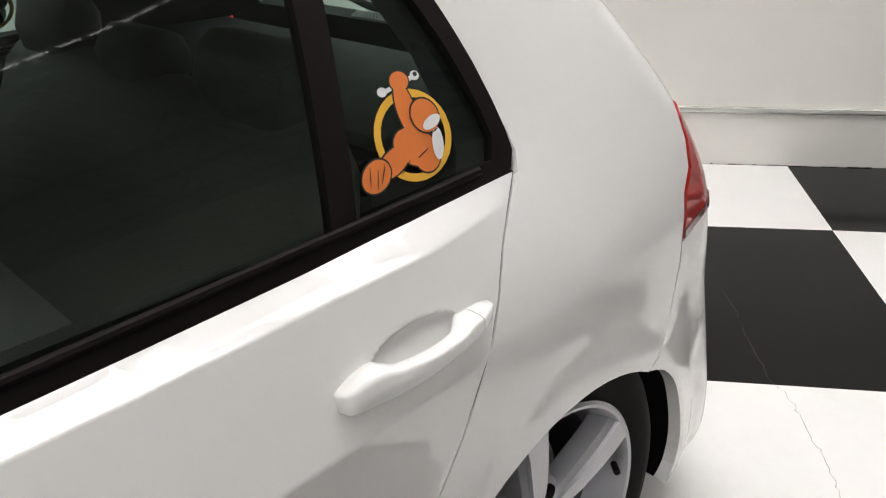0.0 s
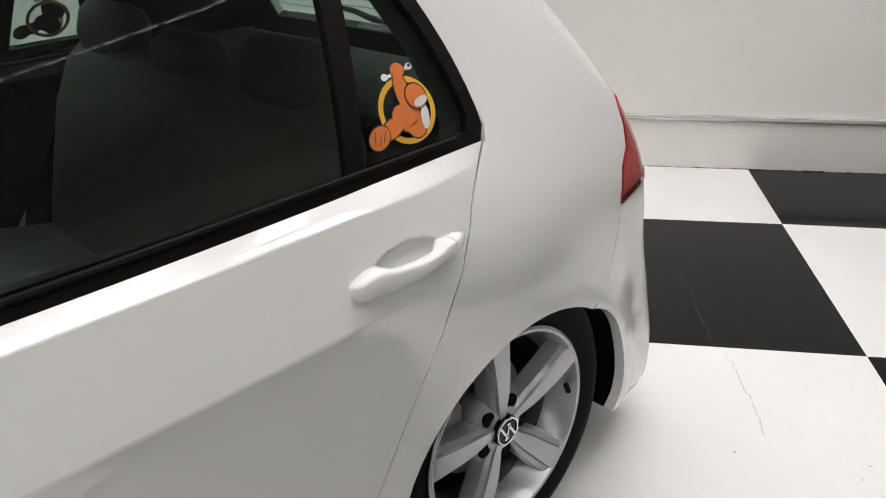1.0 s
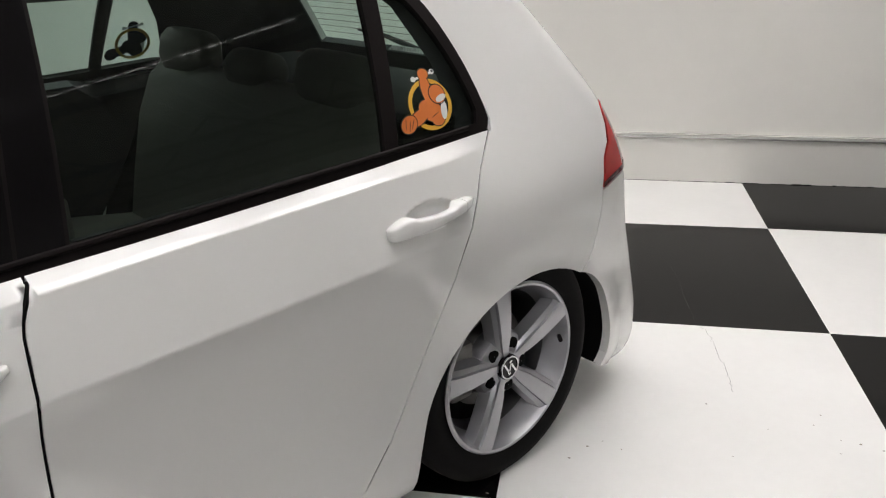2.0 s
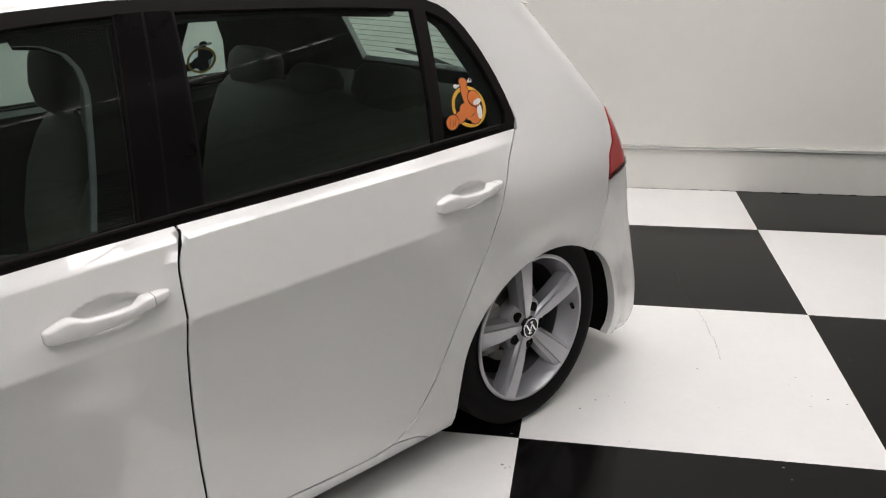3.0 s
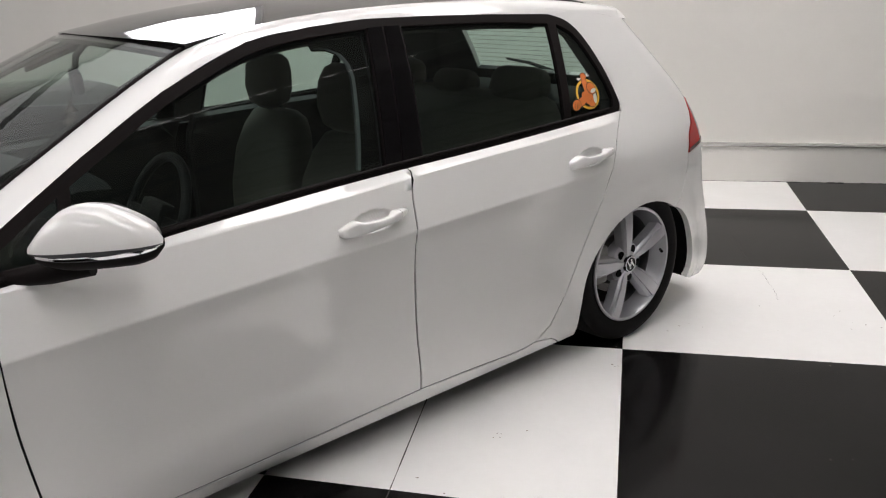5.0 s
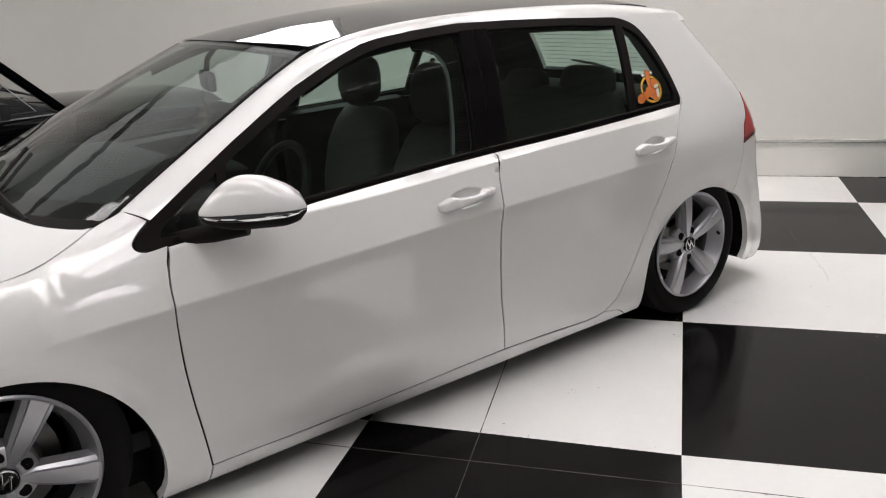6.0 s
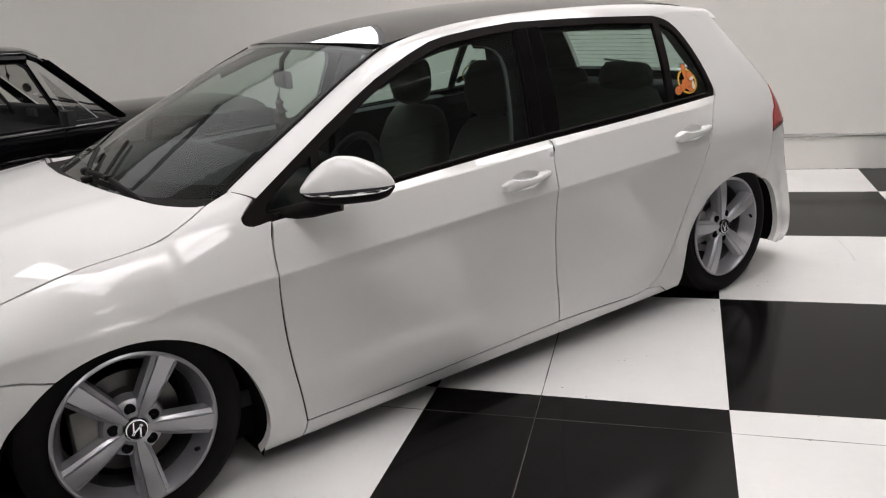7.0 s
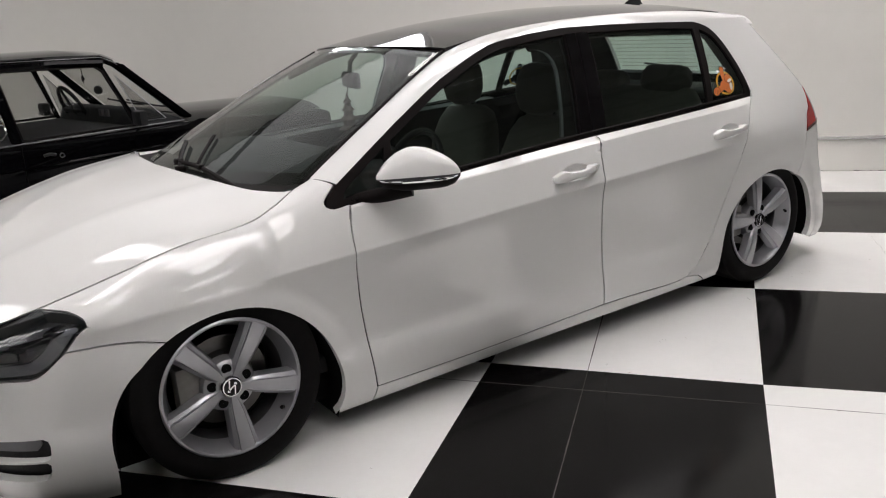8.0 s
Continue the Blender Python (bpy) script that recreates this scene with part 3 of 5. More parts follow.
SEAM_A = [(0.488, 0.792), (0.466, 0.690), (0.471, 0.50), (0.481, 0.38), (0.503, 0.19), (0.509, 0.146)]
SEAM_B = tuck([(1.605, 0.852)]) + [(1.600, 0.80), (1.592, 0.74), (1.583, 0.55), (1.586, 0.30), (1.590, 0.160)]
SEAM_C = tuck([(2.596, 0.896)]) + [(2.612, 0.866), (2.562, 0.822), (2.526, 0.772), (2.492, 0.715), (2.440, 0.615), (2.350, 0.455), (2.250, 0.290), (2.172, 0.198), (2.105, 0.158)]
REAR_WIN = tuck([(2.602, 0.897), (2.612, 0.918), (2.609, 0.945), (2.588, 1.03), (2.552, 1.12), (2.508, 1.185), (2.455, 1.222), (2.38, 1.243)])
TOP_WIN = tuck([(2.38, 1.243), (2.10, 1.257), (1.85, 1.266), (1.61, 1.270), (1.42, 1.259), (1.22, 1.234), (0.96, 1.138), (0.735, 1.021), (0.60, 0.942), (0.463, 0.858), (0.427, 0.828), (0.416, 0.816), (0.411, 0.805), (0.411, 0.796), (0.416, 0.789), (0.424, 0.786), (0.435, 0.787)])
rev = lambda s: list(reversed(s))
CREASE = [lambda y, k=k: k + crease_rise(y) for k in (0.625, 0.655, 0.674, 0.679, 0.684, 0.700)] + [lambda y, k=k: shoulder(y) + k for k in (-0.005, 0.0, 0.005, 0.012, 0.019)]
FINE_F = (HANDLES[0][0] - 0.10, HANDLES[0][0] + 0.12, HANDLES[0][1] - 0.045, HANDLES[0][1] + 0.065, 0.0045)
FINE_R = (HANDLES[1][0] - 0.10, HANDLES[1][0] + 0.12, HANDLES[1][1] - 0.045, HANDLES[1][1] + 0.065, 0.0045)


def gate_x(z):
    """Half the tailgate's width at a height."""
    return interp([(0.70, 0.66), (0.92, 0.66), (1.10, 0.60), (1.22, 0.555)], z)


def u_at(x, z):
    """The way along the flank to where the tail is x wide."""
    yr = interp(TAIL, z) - ROUND
    return yr + TAIL_LEN * math.acos(min(1.0, (x / body_x(yr, z)) ** 2)) / (math.pi / 2)



GRIP = [(0.00, 0.010, -0.006, -0.013, 0.006), (0.035, 0.021, -0.006, -0.018, 0.011), (0.20, 0.031, -0.006, -0.016, 0.024), (0.25, 0.033, 0.004, -0.015, 0.021), (0.31, 0.034, 0.011, -0.013, 0.017),
        (0.50, 0.037, 0.015, -0.008, 0.016), (0.66, 0.035, 0.012, -0.002, 0.018), (0.72, 0.034, 0.002, 0.000, 0.022), (0.77, 0.033, -0.006, 0.001, 0.026), (0.92, 0.022, -0.006, 0.006, 0.026), (1.00, 0.008, -0.006, 0.012, 0.021)]


def flush_x(y, z, hy, hz):
    """The flank without the handle's scoop."""
    return (body_x(hy - 0.10, z) + body_x(hy + 0.10, z)) / 2 + 0.002


def handle(parent, y, z, s):
    """Pull handle: a bowed grip that stands off a scooped recess, with a lock cap behind it."""
    def ring_of(t, grow=0.0):
        rows = [interp([(g[0], g[k]) for g in GRIP], t) for k in (1, 2, 3, 4)]
        out, inn, lo, hi = rows
        yy = y - 0.117 + 0.234 * t
        base = flush_x(yy, z, y, z)
        cx, cz = base + (out + inn) / 2, z + (lo + hi) / 2
        hx, hz = (out - inn) / 2 + grow, (hi - lo) / 2 + grow
        pts = []
        for k in range(16):
            a = 2 * math.pi * k / 16
            ca, sa = math.cos(a), math.sin(a)
            pts.append((s * (cx + hx * abs(ca) ** 0.5 * (1 if ca > 0 else -1)), yy, cz + hz * abs(sa) ** 0.42 * (1 if sa > 0 else -1)))
        return pts

    def sweep(t0, t1, n, grow=0.0):
        bm = bmesh.new()
        rings = [[bm.verts.new(p) for p in ring_of(t0 + (t1 - t0) * i / n, grow)] for i in range(n + 1)]
        for a, b in zip(rings, rings[1:]):
            for k in range(16):
                bm.faces.new((a[k], a[(k + 1) % 16], b[(k + 1) % 16], b[k]))
        bm.faces.new(rings[0])
        bm.faces.new(rings[-1])
        return bm
    part("door_handle", sweep(0.0, 0.835, 36), WHITE_PAINT, parent, "white body-coloured pull handle", angle=65)
    part("lock_cap", sweep(0.842, 1.0, 8), WHITE_PAINT, parent, angle=65)


def build_side(s):
    """One flank: doors, wing, quarter, sill, glass and trim. s is 1 for the left side, -1 for the right."""
    # doors
    fd = panel("front_door", [belt(0.488, SEAM_B[0][0]), SEAM_B, [(1.590, 0.160), (1.0, 0.145), (0.509, 0.146)], rev(SEAM_A)], side, WHITE_PAINT, car, s, label="white front door", fine=FINE_F, lines=CREASE)
    rd = panel("rear_door", [belt(SEAM_B[0][0], SEAM_C[0][0]), SEAM_C, [(2.105, 0.158), (2.02, 0.146), (1.80, 0.155), (1.590, 0.160)], rev(SEAM_B)], side, WHITE_PAINT, car, s, label="white rear door", fine=FINE_R, lines=CREASE)
    # front wing
    arch = arc(AXF[0], AXF[1], AXF[2], -20, 120, 24)
    panel("front_fender", [[(0.4905, 0.735), (0.4755, 0.712), (0.4670, 0.690)] + SEAM_A[2:], [(0.509, 0.146), (0.505, 0.075)], [(0.505, 0.075), arch[0]], arch,
                           [arch[-1], (-0.29, 0.542), (-0.425, 0.548)], [(-0.425, 0.548), (-0.385, 0.595), (-0.358, 0.632)], [(-0.358, 0.632), (-0.362, 0.70), (-0.40, 0.80), (-0.47, 0.90)], [(-0.47, 0.90), (-0.25, 0.90), (0.0, 0.90), (0.25, 0.90), (0.425, 0.90)],
                           [(0.425, 0.90), (0.460, 0.812)], [(0.460, 0.812), (0.430, 0.794), (0.414, 0.782), (0.406, 0.772), (0.4045, 0.762), (0.408, 0.752), (0.416, 0.745), (0.430, 0.7395), (0.450, 0.737), (0.4905, 0.735)]], fender, WHITE_PAINT, car, s, label="white front wing", step=0.025, lines=CREASE[:6])
    # sill
    panel("side_skirt", [[(0.505, 0.075), (0.509, 0.146)], [(0.509, 0.146), (1.0, 0.144), (1.586, 0.159), (2.0, 0.146), (2.10, 0.157)], [(2.10, 0.157), (2.19, 0.14), (2.25, 0.10)], [(2.25, 0.10), (1.6, 0.095), (1.0, 0.088), (0.505, 0.075)]], side, WHITE_PAINT, car, s)
    # quarter panel
    arch = arc(AXR[0], AXR[1], AXR[2], 190, 58, 24)
    gate = [(u_at(gate_x(z), z), z) for z in (1.22, 1.16, 1.08, 1.00, 0.92)]
    panel("quarter_panel", [rev(SEAM_C), [SEAM_C[0], REAR_WIN[0]], REAR_WIN, [REAR_WIN[-1], (2.42, 1.262), (2.55, 1.25), (2.80, 1.238), gate[0]], gate,
                            [gate[-1], (3.17, 0.885), (3.10, 0.885), (3.048, 0.872)], [(3.048, 0.872), (3.034, 0.79), (3.012, 0.674)], [(3.012, 0.674), (3.005, 0.60), (2.95, 0.525), arch[-1]], rev(arch), [arch[0], (2.25, 0.10)], [(2.25, 0.10), (2.19, 0.14), (2.105, 0.158)]],
          side, WHITE_PAINT, car, s, label="white rear quarter panel", gap=0.0012)
    # lining from the rear pillar round to the tailgate
    panel("pillar_lining", [[(2.72, 0.875), (3.0, 0.875), (gate[-1][0] + 0.03, 0.90)], [(gate[-1][0] + 0.03, 0.90)] + [(u + 0.03, z) for u, z in rev(gate)], [(gate[0][0] + 0.03, 1.22), (2.72, 1.225)], [(2.72, 1.225), (2.72, 0.875)]], side, TRIM_CLOTH, car, s, lift=-0.034, gap=0, thick=0, step=0.06)
    # tail lamp
    tail = panel("tail_light", [[(3.048, 0.872), (3.034, 0.79), (3.012, 0.674)], [(3.012, 0.674), (3.06, 0.697), (3.12, 0.708), (3.30, 0.715)], [(3.30, 0.715), (3.27, 0.875)], [(3.27, 0.875), (3.17, 0.884), (3.10, 0.884), (3.048, 0.872)]], side, RED_LENS, car, s, lift=0.003, gap=0.003, label="red tail light lens")
    panel("lens_foot", [[(3.014, 0.678), (3.06, 0.699), (3.12, 0.710), (3.20, 0.713)], [(3.20, 0.713), (3.20, 0.731)], [(3.20, 0.731), (3.12, 0.727), (3.06, 0.715), (3.015, 0.694)], [(3.015, 0.694), (3.014, 0.678)]], side, DARK_RED, tail, s, lift=0.0045, gap=0.001, thick=0.003)
    # rear bumper
    arch2 = crom([arch[-1]] + REAR_LIP, 0.02)
    panel("rear_bumper", [[(3.012, 0.674), (3.005, 0.60), (2.95, 0.525), arch2[0]], arch2, [arch2[-1], (3.10, 0.118), (3.2, 0.10), (3.62, 0.10)], [(3.62, 0.10), (3.56, 0.71)], [(3.56, 0.71), (3.30, 0.712), (3.12, 0.706), (3.06, 0.695), (3.012, 0.674)]],
          side, WHITE_PAINT, car, s, label="white rear bumper corner")
    # front bumper
    archb = arc(AXF[0], AXF[1], AXF[2], 120, 183, 16)
    panel("front_bumper", [archb, [archb[-1], (-0.346, 0.10), (-0.348, 0.022)], [(-0.348, 0.022), (-0.45, 0.020), (-1.45, 0.022)], [(-1.45, 0.022), (-1.45, 0.485)], [(-1.45, 0.485), (-0.8, 0.485), (-0.62, 0.487), (-0.52, 0.490), (-0.425, 0.548)], [(-0.425, 0.548), (-0.29, 0.542), archb[0]]], side, WHITE_PAINT, car, s, label="white front bumper",
          holes=[[[(-1.2, 0.166), (-0.64, 0.166), (-0.600, 0.170), (-0.578, 0.182), (-0.564, 0.202), (-0.558, 0.219), (-0.566, 0.226)], [(-0.566, 0.226), (-1.2, 0.226)], [(-1.2, 0.226), (-1.2, 0.166)]], [[(-1.2, 0.238), (-0.575, 0.238), (-0.552, 0.242), (-0.541, 0.256), (-0.534, 0.280), (-0.536, 0.294), (-0.550, 0.301)], [(-0.550, 0.301), (-1.2, 0.303)], [(-1.2, 0.303), (-1.2, 0.238)]]])
    panel("bumper_grille", [[(-1.25, 0.15), (-0.60, 0.15), (-0.53, 0.18)], [(-0.53, 0.18), (-0.51, 0.31)], [(-0.51, 0.31), (-1.25, 0.315)], [(-1.25, 0.315), (-1.25, 0.15)]], side, PLASTIC, car, s, lift=-0.03, thick=0, label="black bumper grille with a fog lamp")
    panel("fog_lamp", [[(-0.78, 0.254), (-0.60, 0.254)], [(-0.60, 0.254), (-0.57, 0.275), (-0.57, 0.295)], [(-0.57, 0.295), (-0.78, 0.297)], [(-0.78, 0.297), (-0.78, 0.254)]], side, ALLOY_DARK, car, s, lift=-0.026, thick=0.01)
    # headlamp: dark housing, reflector and clear lens
    lamp_line = [[(-0.358, 0.632), (-0.385, 0.595), (-0.425, 0.548), (-0.47, 0.512), (-0.52, 0.490)], [(-0.52, 0.490), (-0.62, 0.488), (-0.8, 0.486), (-1.0, 0.49)], [(-1.0, 0.49), (-1.0, 0.88)], [(-1.0, 0.88), (-0.7, 0.90), (-0.47, 0.90)], [(-0.47, 0.90), (-0.40, 0.80), (-0.362, 0.70), (-0.358, 0.632)]]
    hl = panel("headlight", lamp_line, fender, GLASS_CLEAR, car, s, lift=0.001, gap=0.004, thick=0.004, label="clear headlight lens over a dark housing")
    panel("housing", lamp_line, fender, HOUSING, hl, s, lift=-0.05, gap=0.0, thick=-0.04)
    panel("reflector", [[(-0.40, 0.66), (-0.455, 0.60)], [(-0.455, 0.60), (-0.51, 0.76)], [(-0.51, 0.76), (-0.44, 0.80), (-0.40, 0.66)]], fender, CHROME, hl, s, lift=-0.03, gap=0.0, thick=0.01)
    panel("light_strip", [[(-0.50, 0.508), (-0.62, 0.502), (-0.98, 0.502)], [(-0.98, 0.502), (-0.98, 0.518)], [(-0.98, 0.518), (-0.62, 0.518), (-0.50, 0.522)], [(-0.50, 0.522), (-0.50, 0.508)]], fender, CHROME, hl, s, lift=-0.02, gap=0.0, thick=0.01)
    panel("bezel", [[(-0.382, 0.622), (-0.396, 0.594), (-0.432, 0.550), (-0.476, 0.518), (-0.525, 0.499)], [(-0.525, 0.499), (-0.62, 0.497), (-0.98, 0.497)], [(-0.98, 0.497), (-0.98, 0.524)], [(-0.98, 0.524), (-0.62, 0.526), (-0.54, 0.530), (-0.505, 0.548), (-0.462, 0.590), (-0.430, 0.640), (-0.424, 0.68)], [(-0.424, 0.68), (-0.390, 0.665), (-0.382, 0.622)]], fender, BEZEL, hl, s, lift=-0.012, gap=0.0, thick=0.02, label="grey lamp bezel")
    panel("projector", [[(-0.60, 0.53), (-0.62, 0.66)], [(-0.62, 0.66), (-0.80, 0.74)], [(-0.80, 0.74), (-0.82, 0.53)], [(-0.82, 0.53), (-0.60, 0.53)]], fender, ALLOY_DARK, hl, s, lift=-0.035, gap=0.0, thick=0.01)
    # window trim with three openings
    fw = [tuck(q) for q in [[(0.672, 0.822), (0.99, 0.842), (1.31, 0.856), (1.545, 0.866)], [(1.545, 0.866), (1.565, 1.0), (1.61, 1.240)], [(1.61, 1.243), (1.42, 1.232), (1.22, 1.204), (0.97, 1.110), (0.78, 1.010), (0.692, 0.962)], [(0.692, 0.962), (0.672, 0.822)]]]
    sail = [tuck(q) for q in [[(0.475, 0.808), (0.640, 0.822)], [(0.640, 0.822), (0.662, 0.945)], [(0.662, 0.945), (0.58, 0.895), (0.485, 0.832), (0.475, 0.808)]]]
    rw = [tuck(q) for q in [[(1.685, 0.874), (1.95, 0.884), (2.31, 0.899)], [(2.31, 0.899), (2.362, 1.214)], [(2.362, 1.214), (2.10, 1.232), (1.85, 1.240), (1.735, 1.243)], [(1.735, 1.243), (1.71, 1.05), (1.685, 0.874)]]]
    qw = [tuck(q) for q in [[(2.345, 0.901), (2.572, 0.914)], [(2.572, 0.914), (2.582, 0.94), (2.562, 1.02), (2.528, 1.10), (2.475, 1.175), (2.405, 1.208)], [(2.405, 1.208), (2.345, 0.901)]]]
    trim = panel("window_trim", [[(0.450, 0.770)] + [(y, z - 0.022) for y, z in BELT[1:-1]] + [(BELT[-1][0] - 0.02, BELT[-1][1] - 0.020)], [(BELT[-1][0] - 0.02, BELT[-1][1] - 0.020), REAR_WIN[0]], REAR_WIN, TOP_WIN, [TOP_WIN[-1], (0.450, 0.770)]], glass_side, RUBBER, car, s, lift=0.004, thick=0.016, gap=0.0, holes=[fw, sail, rw, qw], label="black rubber window surround")
    panel("door_glass", fw, glass_side, GLASS_SIDE if s > 0 else GLASS_FAR, fd, s, gap=-0.004, thick=0, lift=-0.004, label="tinted front door glass").visible_shadow = False
    panel("corner_glass", sail, glass_side, GLASS_SIDE if s > 0 else GLASS_FAR, fd, s, gap=-0.004, thick=0, lift=-0.004).visible_shadow = False
    panel("door_glass", rw, glass_side, GLASS_SIDE if s > 0 else GLASS_FAR, rd, s, gap=-0.004, thick=0, lift=-0.004, label="tinted rear door glass").visible_shadow = False
    panel("quarter_glass", qw, glass_side, GLASS_SIDE if s > 0 else GLASS_FAR, rd, s, gap=-0.004, thick=0, lift=-0.004).visible_shadow = False
    panel("pillar_cover", [tuck(q) for q in [[(1.548, 0.868), (1.602, 0.871)], [(1.602, 0.871), (1.622, 1.0), (1.665, 1.245)], [(1.665, 1.245), (1.608, 1.243)], [(1.613, 1.243), (1.568, 1.0), (1.548, 0.868)]]], glass_side, GLOSS_BLACK, fd, s, lift=0.007, thick=0.006, gap=0)
    panel("pillar_cover", [tuck(q) for q in [[(1.609, 0.871), (1.678, 0.874)], [(1.678, 0.874), (1.703, 1.05), (1.728, 1.244)], [(1.728, 1.244), (1.673, 1.245)], [(1.673, 1.245), (1.629, 1.0), (1.609, 0.871)]]], glass_side, GLOSS_BLACK, rd, s, lift=0.007, thick=0.006, gap=0)
    # Dark tubes laid in the panel gaps to deepen their shade.
    for line, owner, name in ((SEAM_A, fd, "door_gap_shade"), (SEAM_B, rd, "door_gap_shade"), (SEAM_C, rd, "door_gap_shade"), ([(1.590, 0.160), (1.0, 0.145), (0.509, 0.146)], fd, "sill_gap_shade"), ([(2.105, 0.158), (2.02, 0.146), (1.80, 0.155), (1.590, 0.160)], rd, "sill_gap_shade")):
        pts = [side(q.x, q.y) - Vector((0.008 + (0.010 * smoothstep(0.62, 0.70, q.y) if line is SEAM_A else 0), 0, 0)) for q in crom(line, 0.02)]
        part(name, tube([(s * p.x, p.y, p.z) for p in pts], 0.0048, 6), DARK, owner)
    part("bonnet_gap_shade", tube([(s * (p.x - 0.001), p.y, p.z - 0.0075) for p in [hood_seam(-0.60 + 0.945 * i / 40) for i in range(41)]], 0.0048, 6), DARK, car)
    handle(fd, *HANDLES[0], s)
    handle(rd, *HANDLES[1], s)
    # roof rail and windscreen pillar in one sweep
    outer = [(y, z) for y, z in rev(TOP_WIN)][7:]
    outer = [(glass_x(y, z) + 0.003, y, z) for y, z in outer] + [(glass_x(2.6, 1.245), 2.6, 1.243), (glass_x(2.86, 1.20), 2.88, 1.20)]
    oc = crom(outer, 0.02)
    inner = [tuple(edge_at(0.035 + 0.965 * i / 8)) for i in range(9)] + [(0.555, 1.25, 1.262), (0.556, 1.45, 1.288), (0.556, 1.75, 1.302), (0.552, 2.1, 1.303), (0.545, 2.5, 1.288), (0.53, 2.85, 1.25)]
    ic = crom(inner, 0.02)
    bm = bmesh.new()
    n = 120
    def along(c, t):
        f = t * (len(c) - 1)
        i = min(int(f), len(c) - 2)
        return c[i].lerp(c[i + 1], f - i)
    rows = []
    for i in range(n + 1):
        # stations are matched by height on the pillar and by y on the rail
        o = along(oc, i / n)
        k = smoothstep(0.86, 1.02, o.z)
        best = min(ic, key=lambda q: abs(q.y - o.y + 0.038 * (1 - k)) + 0.9 * abs(q.z - o.z - 0.014 - 0.021 * k))
        j = ic.index(best)
        rows.append([o, best])
    # smooth the matched stations
    for _ in range(30):
        ins = [r[1].copy() for r in rows]
        for i in range(1, n):
            rows[i][1] = (ins[i - 1] + ins[i] * 2 + ins[i + 1]) / 4
    grid = []
    for o, q in rows:
        mid = Vector((max(o.x, q.x) * 0.62 + min(o.x, q.x) * 0.38, (o.y + q.y) / 2, max(o.z, q.z)))
        mid = mid.lerp((o + q) / 2, 0.12)
        row = []
        for k in range(9):
            t = k / 8
            p = o * (1 - t) ** 2 + mid * (2 * t * (1 - t)) + q * t * t
            row.append(bm.verts.new((s * p.x, p.y, p.z)))
        d = Vector((-0.012, 0, -0.014))
        row.insert(0, bm.verts.new((s * (o.x - 0.018), o.y, o.z - 0.002)))
        row.append(bm.verts.new((s * (q.x - 0.002), q.y, q.z - 0.018)))
        grid.append(row)
    for a, b in zip(grid, grid[1:]):
        for k in range(len(a) - 1):
            bm.faces.new((a[k], a[k + 1], b[k + 1], b[k]))
    part("roof_rail", bm, WHITE_PAINT, car, "white roof rail and windscreen pillar", angle=50)
    bm = bmesh.new()
    rows2 = [[bm.verts.new((s * (o.x - 0.022), o.y + 0.004, o.z - 0.012)), bm.verts.new((s * (o.x * 0.5 + q.x * 0.5 - 0.02), (o.y + q.y) / 2 + 0.01, (o.z + q.z) / 2 - 0.022)), bm.verts.new((s * (q.x - 0.008), q.y + 0.006, q.z - 0.026))] for o, q in rows]
    for a, b in zip(rows2, rows2[1:]):
        for k in range(2):
            bm.faces.new((a[k], a[k + 1], b[k + 1], b[k]))
    part("rail_lining", bm, TRIM_CLOTH, car)
    # dark shell behind the gaps, and the inner door trim
    panel("inner_shell", [[(0.44, 0.76), (1.3, 0.82), (2.55, 0.87)], [(2.55, 0.87), (3.0, 0.87)], [(3.0, 0.87), (3.02, 0.45)], arc(AXR[0], AXR[1], 0.43, 40, 178, 20), [(2.26, 0.187), (2.24, 0.14)], [(2.24, 0.14), (0.48, 0.13)], [(0.48, 0.13), (0.44, 0.76)]], side, DARK, car, s, lift=-0.035, thick=0, gap=0, step=0.06)


for flank in (1, -1):
    build_side(flank)

# bonnet
HOOD_BACK = [(0.0, 0.113), (0.25, 0.126), (0.44, 0.154), (0.50, 0.168), (0.581, 0.197), (0.630, 0.224), (0.664, 0.248), (0.704, 0.288), (0.721, 0.318), (0.725, 0.345)]


def hood_back(x):
    return interp(HOOD_BACK, abs(x))


hood_edge = [(hood_seam(y).x, y) for y in (0.345, 0.27, 0.16, -0.04, -0.25, -0.455, -0.60)]
panel("bonnet", [hood_edge, [hood_edge[-1], (0.45, -0.74), (0.0, -0.79), (-0.45, -0.74), (-hood_edge[-1][0], -0.60)], [(-x, y) for x, y in rev(hood_edge)],
                 [(-x, y) for x, y in rev(HOOD_BACK)] + HOOD_BACK[1:]], hood, WHITE_PAINT, car, label="white bonnet", step=0.035)
# windscreen with its black band, roof skin
panel("windscreen", [[(-0.985, -0.06), (0.985, -0.06)], [(0.985, -0.06), (0.985, 0.99)], [(0.985, 0.99), (-0.985, 0.99)], [(-0.985, 0.99), (-0.985, -0.06)]], screen, GLASS_FRONT, car, thick=0, gap=0, step=0.06, label="green-tinted windscreen").visible_shadow = False
panel("black_roof", [[(-0.553, 1.10), (-0.3, 1.03), (0.0, 1.005), (0.3, 1.03), (0.553, 1.10)], [(0.553, 1.10), (0.556, 1.45), (0.556, 1.75), (0.552, 2.1), (0.545, 2.5), (0.53, 2.72)], [(0.53, 2.72), (0.0, 2.76), (-0.53, 2.72)], [(-0.53, 2.72), (-0.545, 2.5), (-0.552, 2.1), (-0.556, 1.75), (-0.556, 1.45), (-0.553, 1.10)]], roof, GLASS_ROOF, car, step=0.05, label="glossy black roof skin")
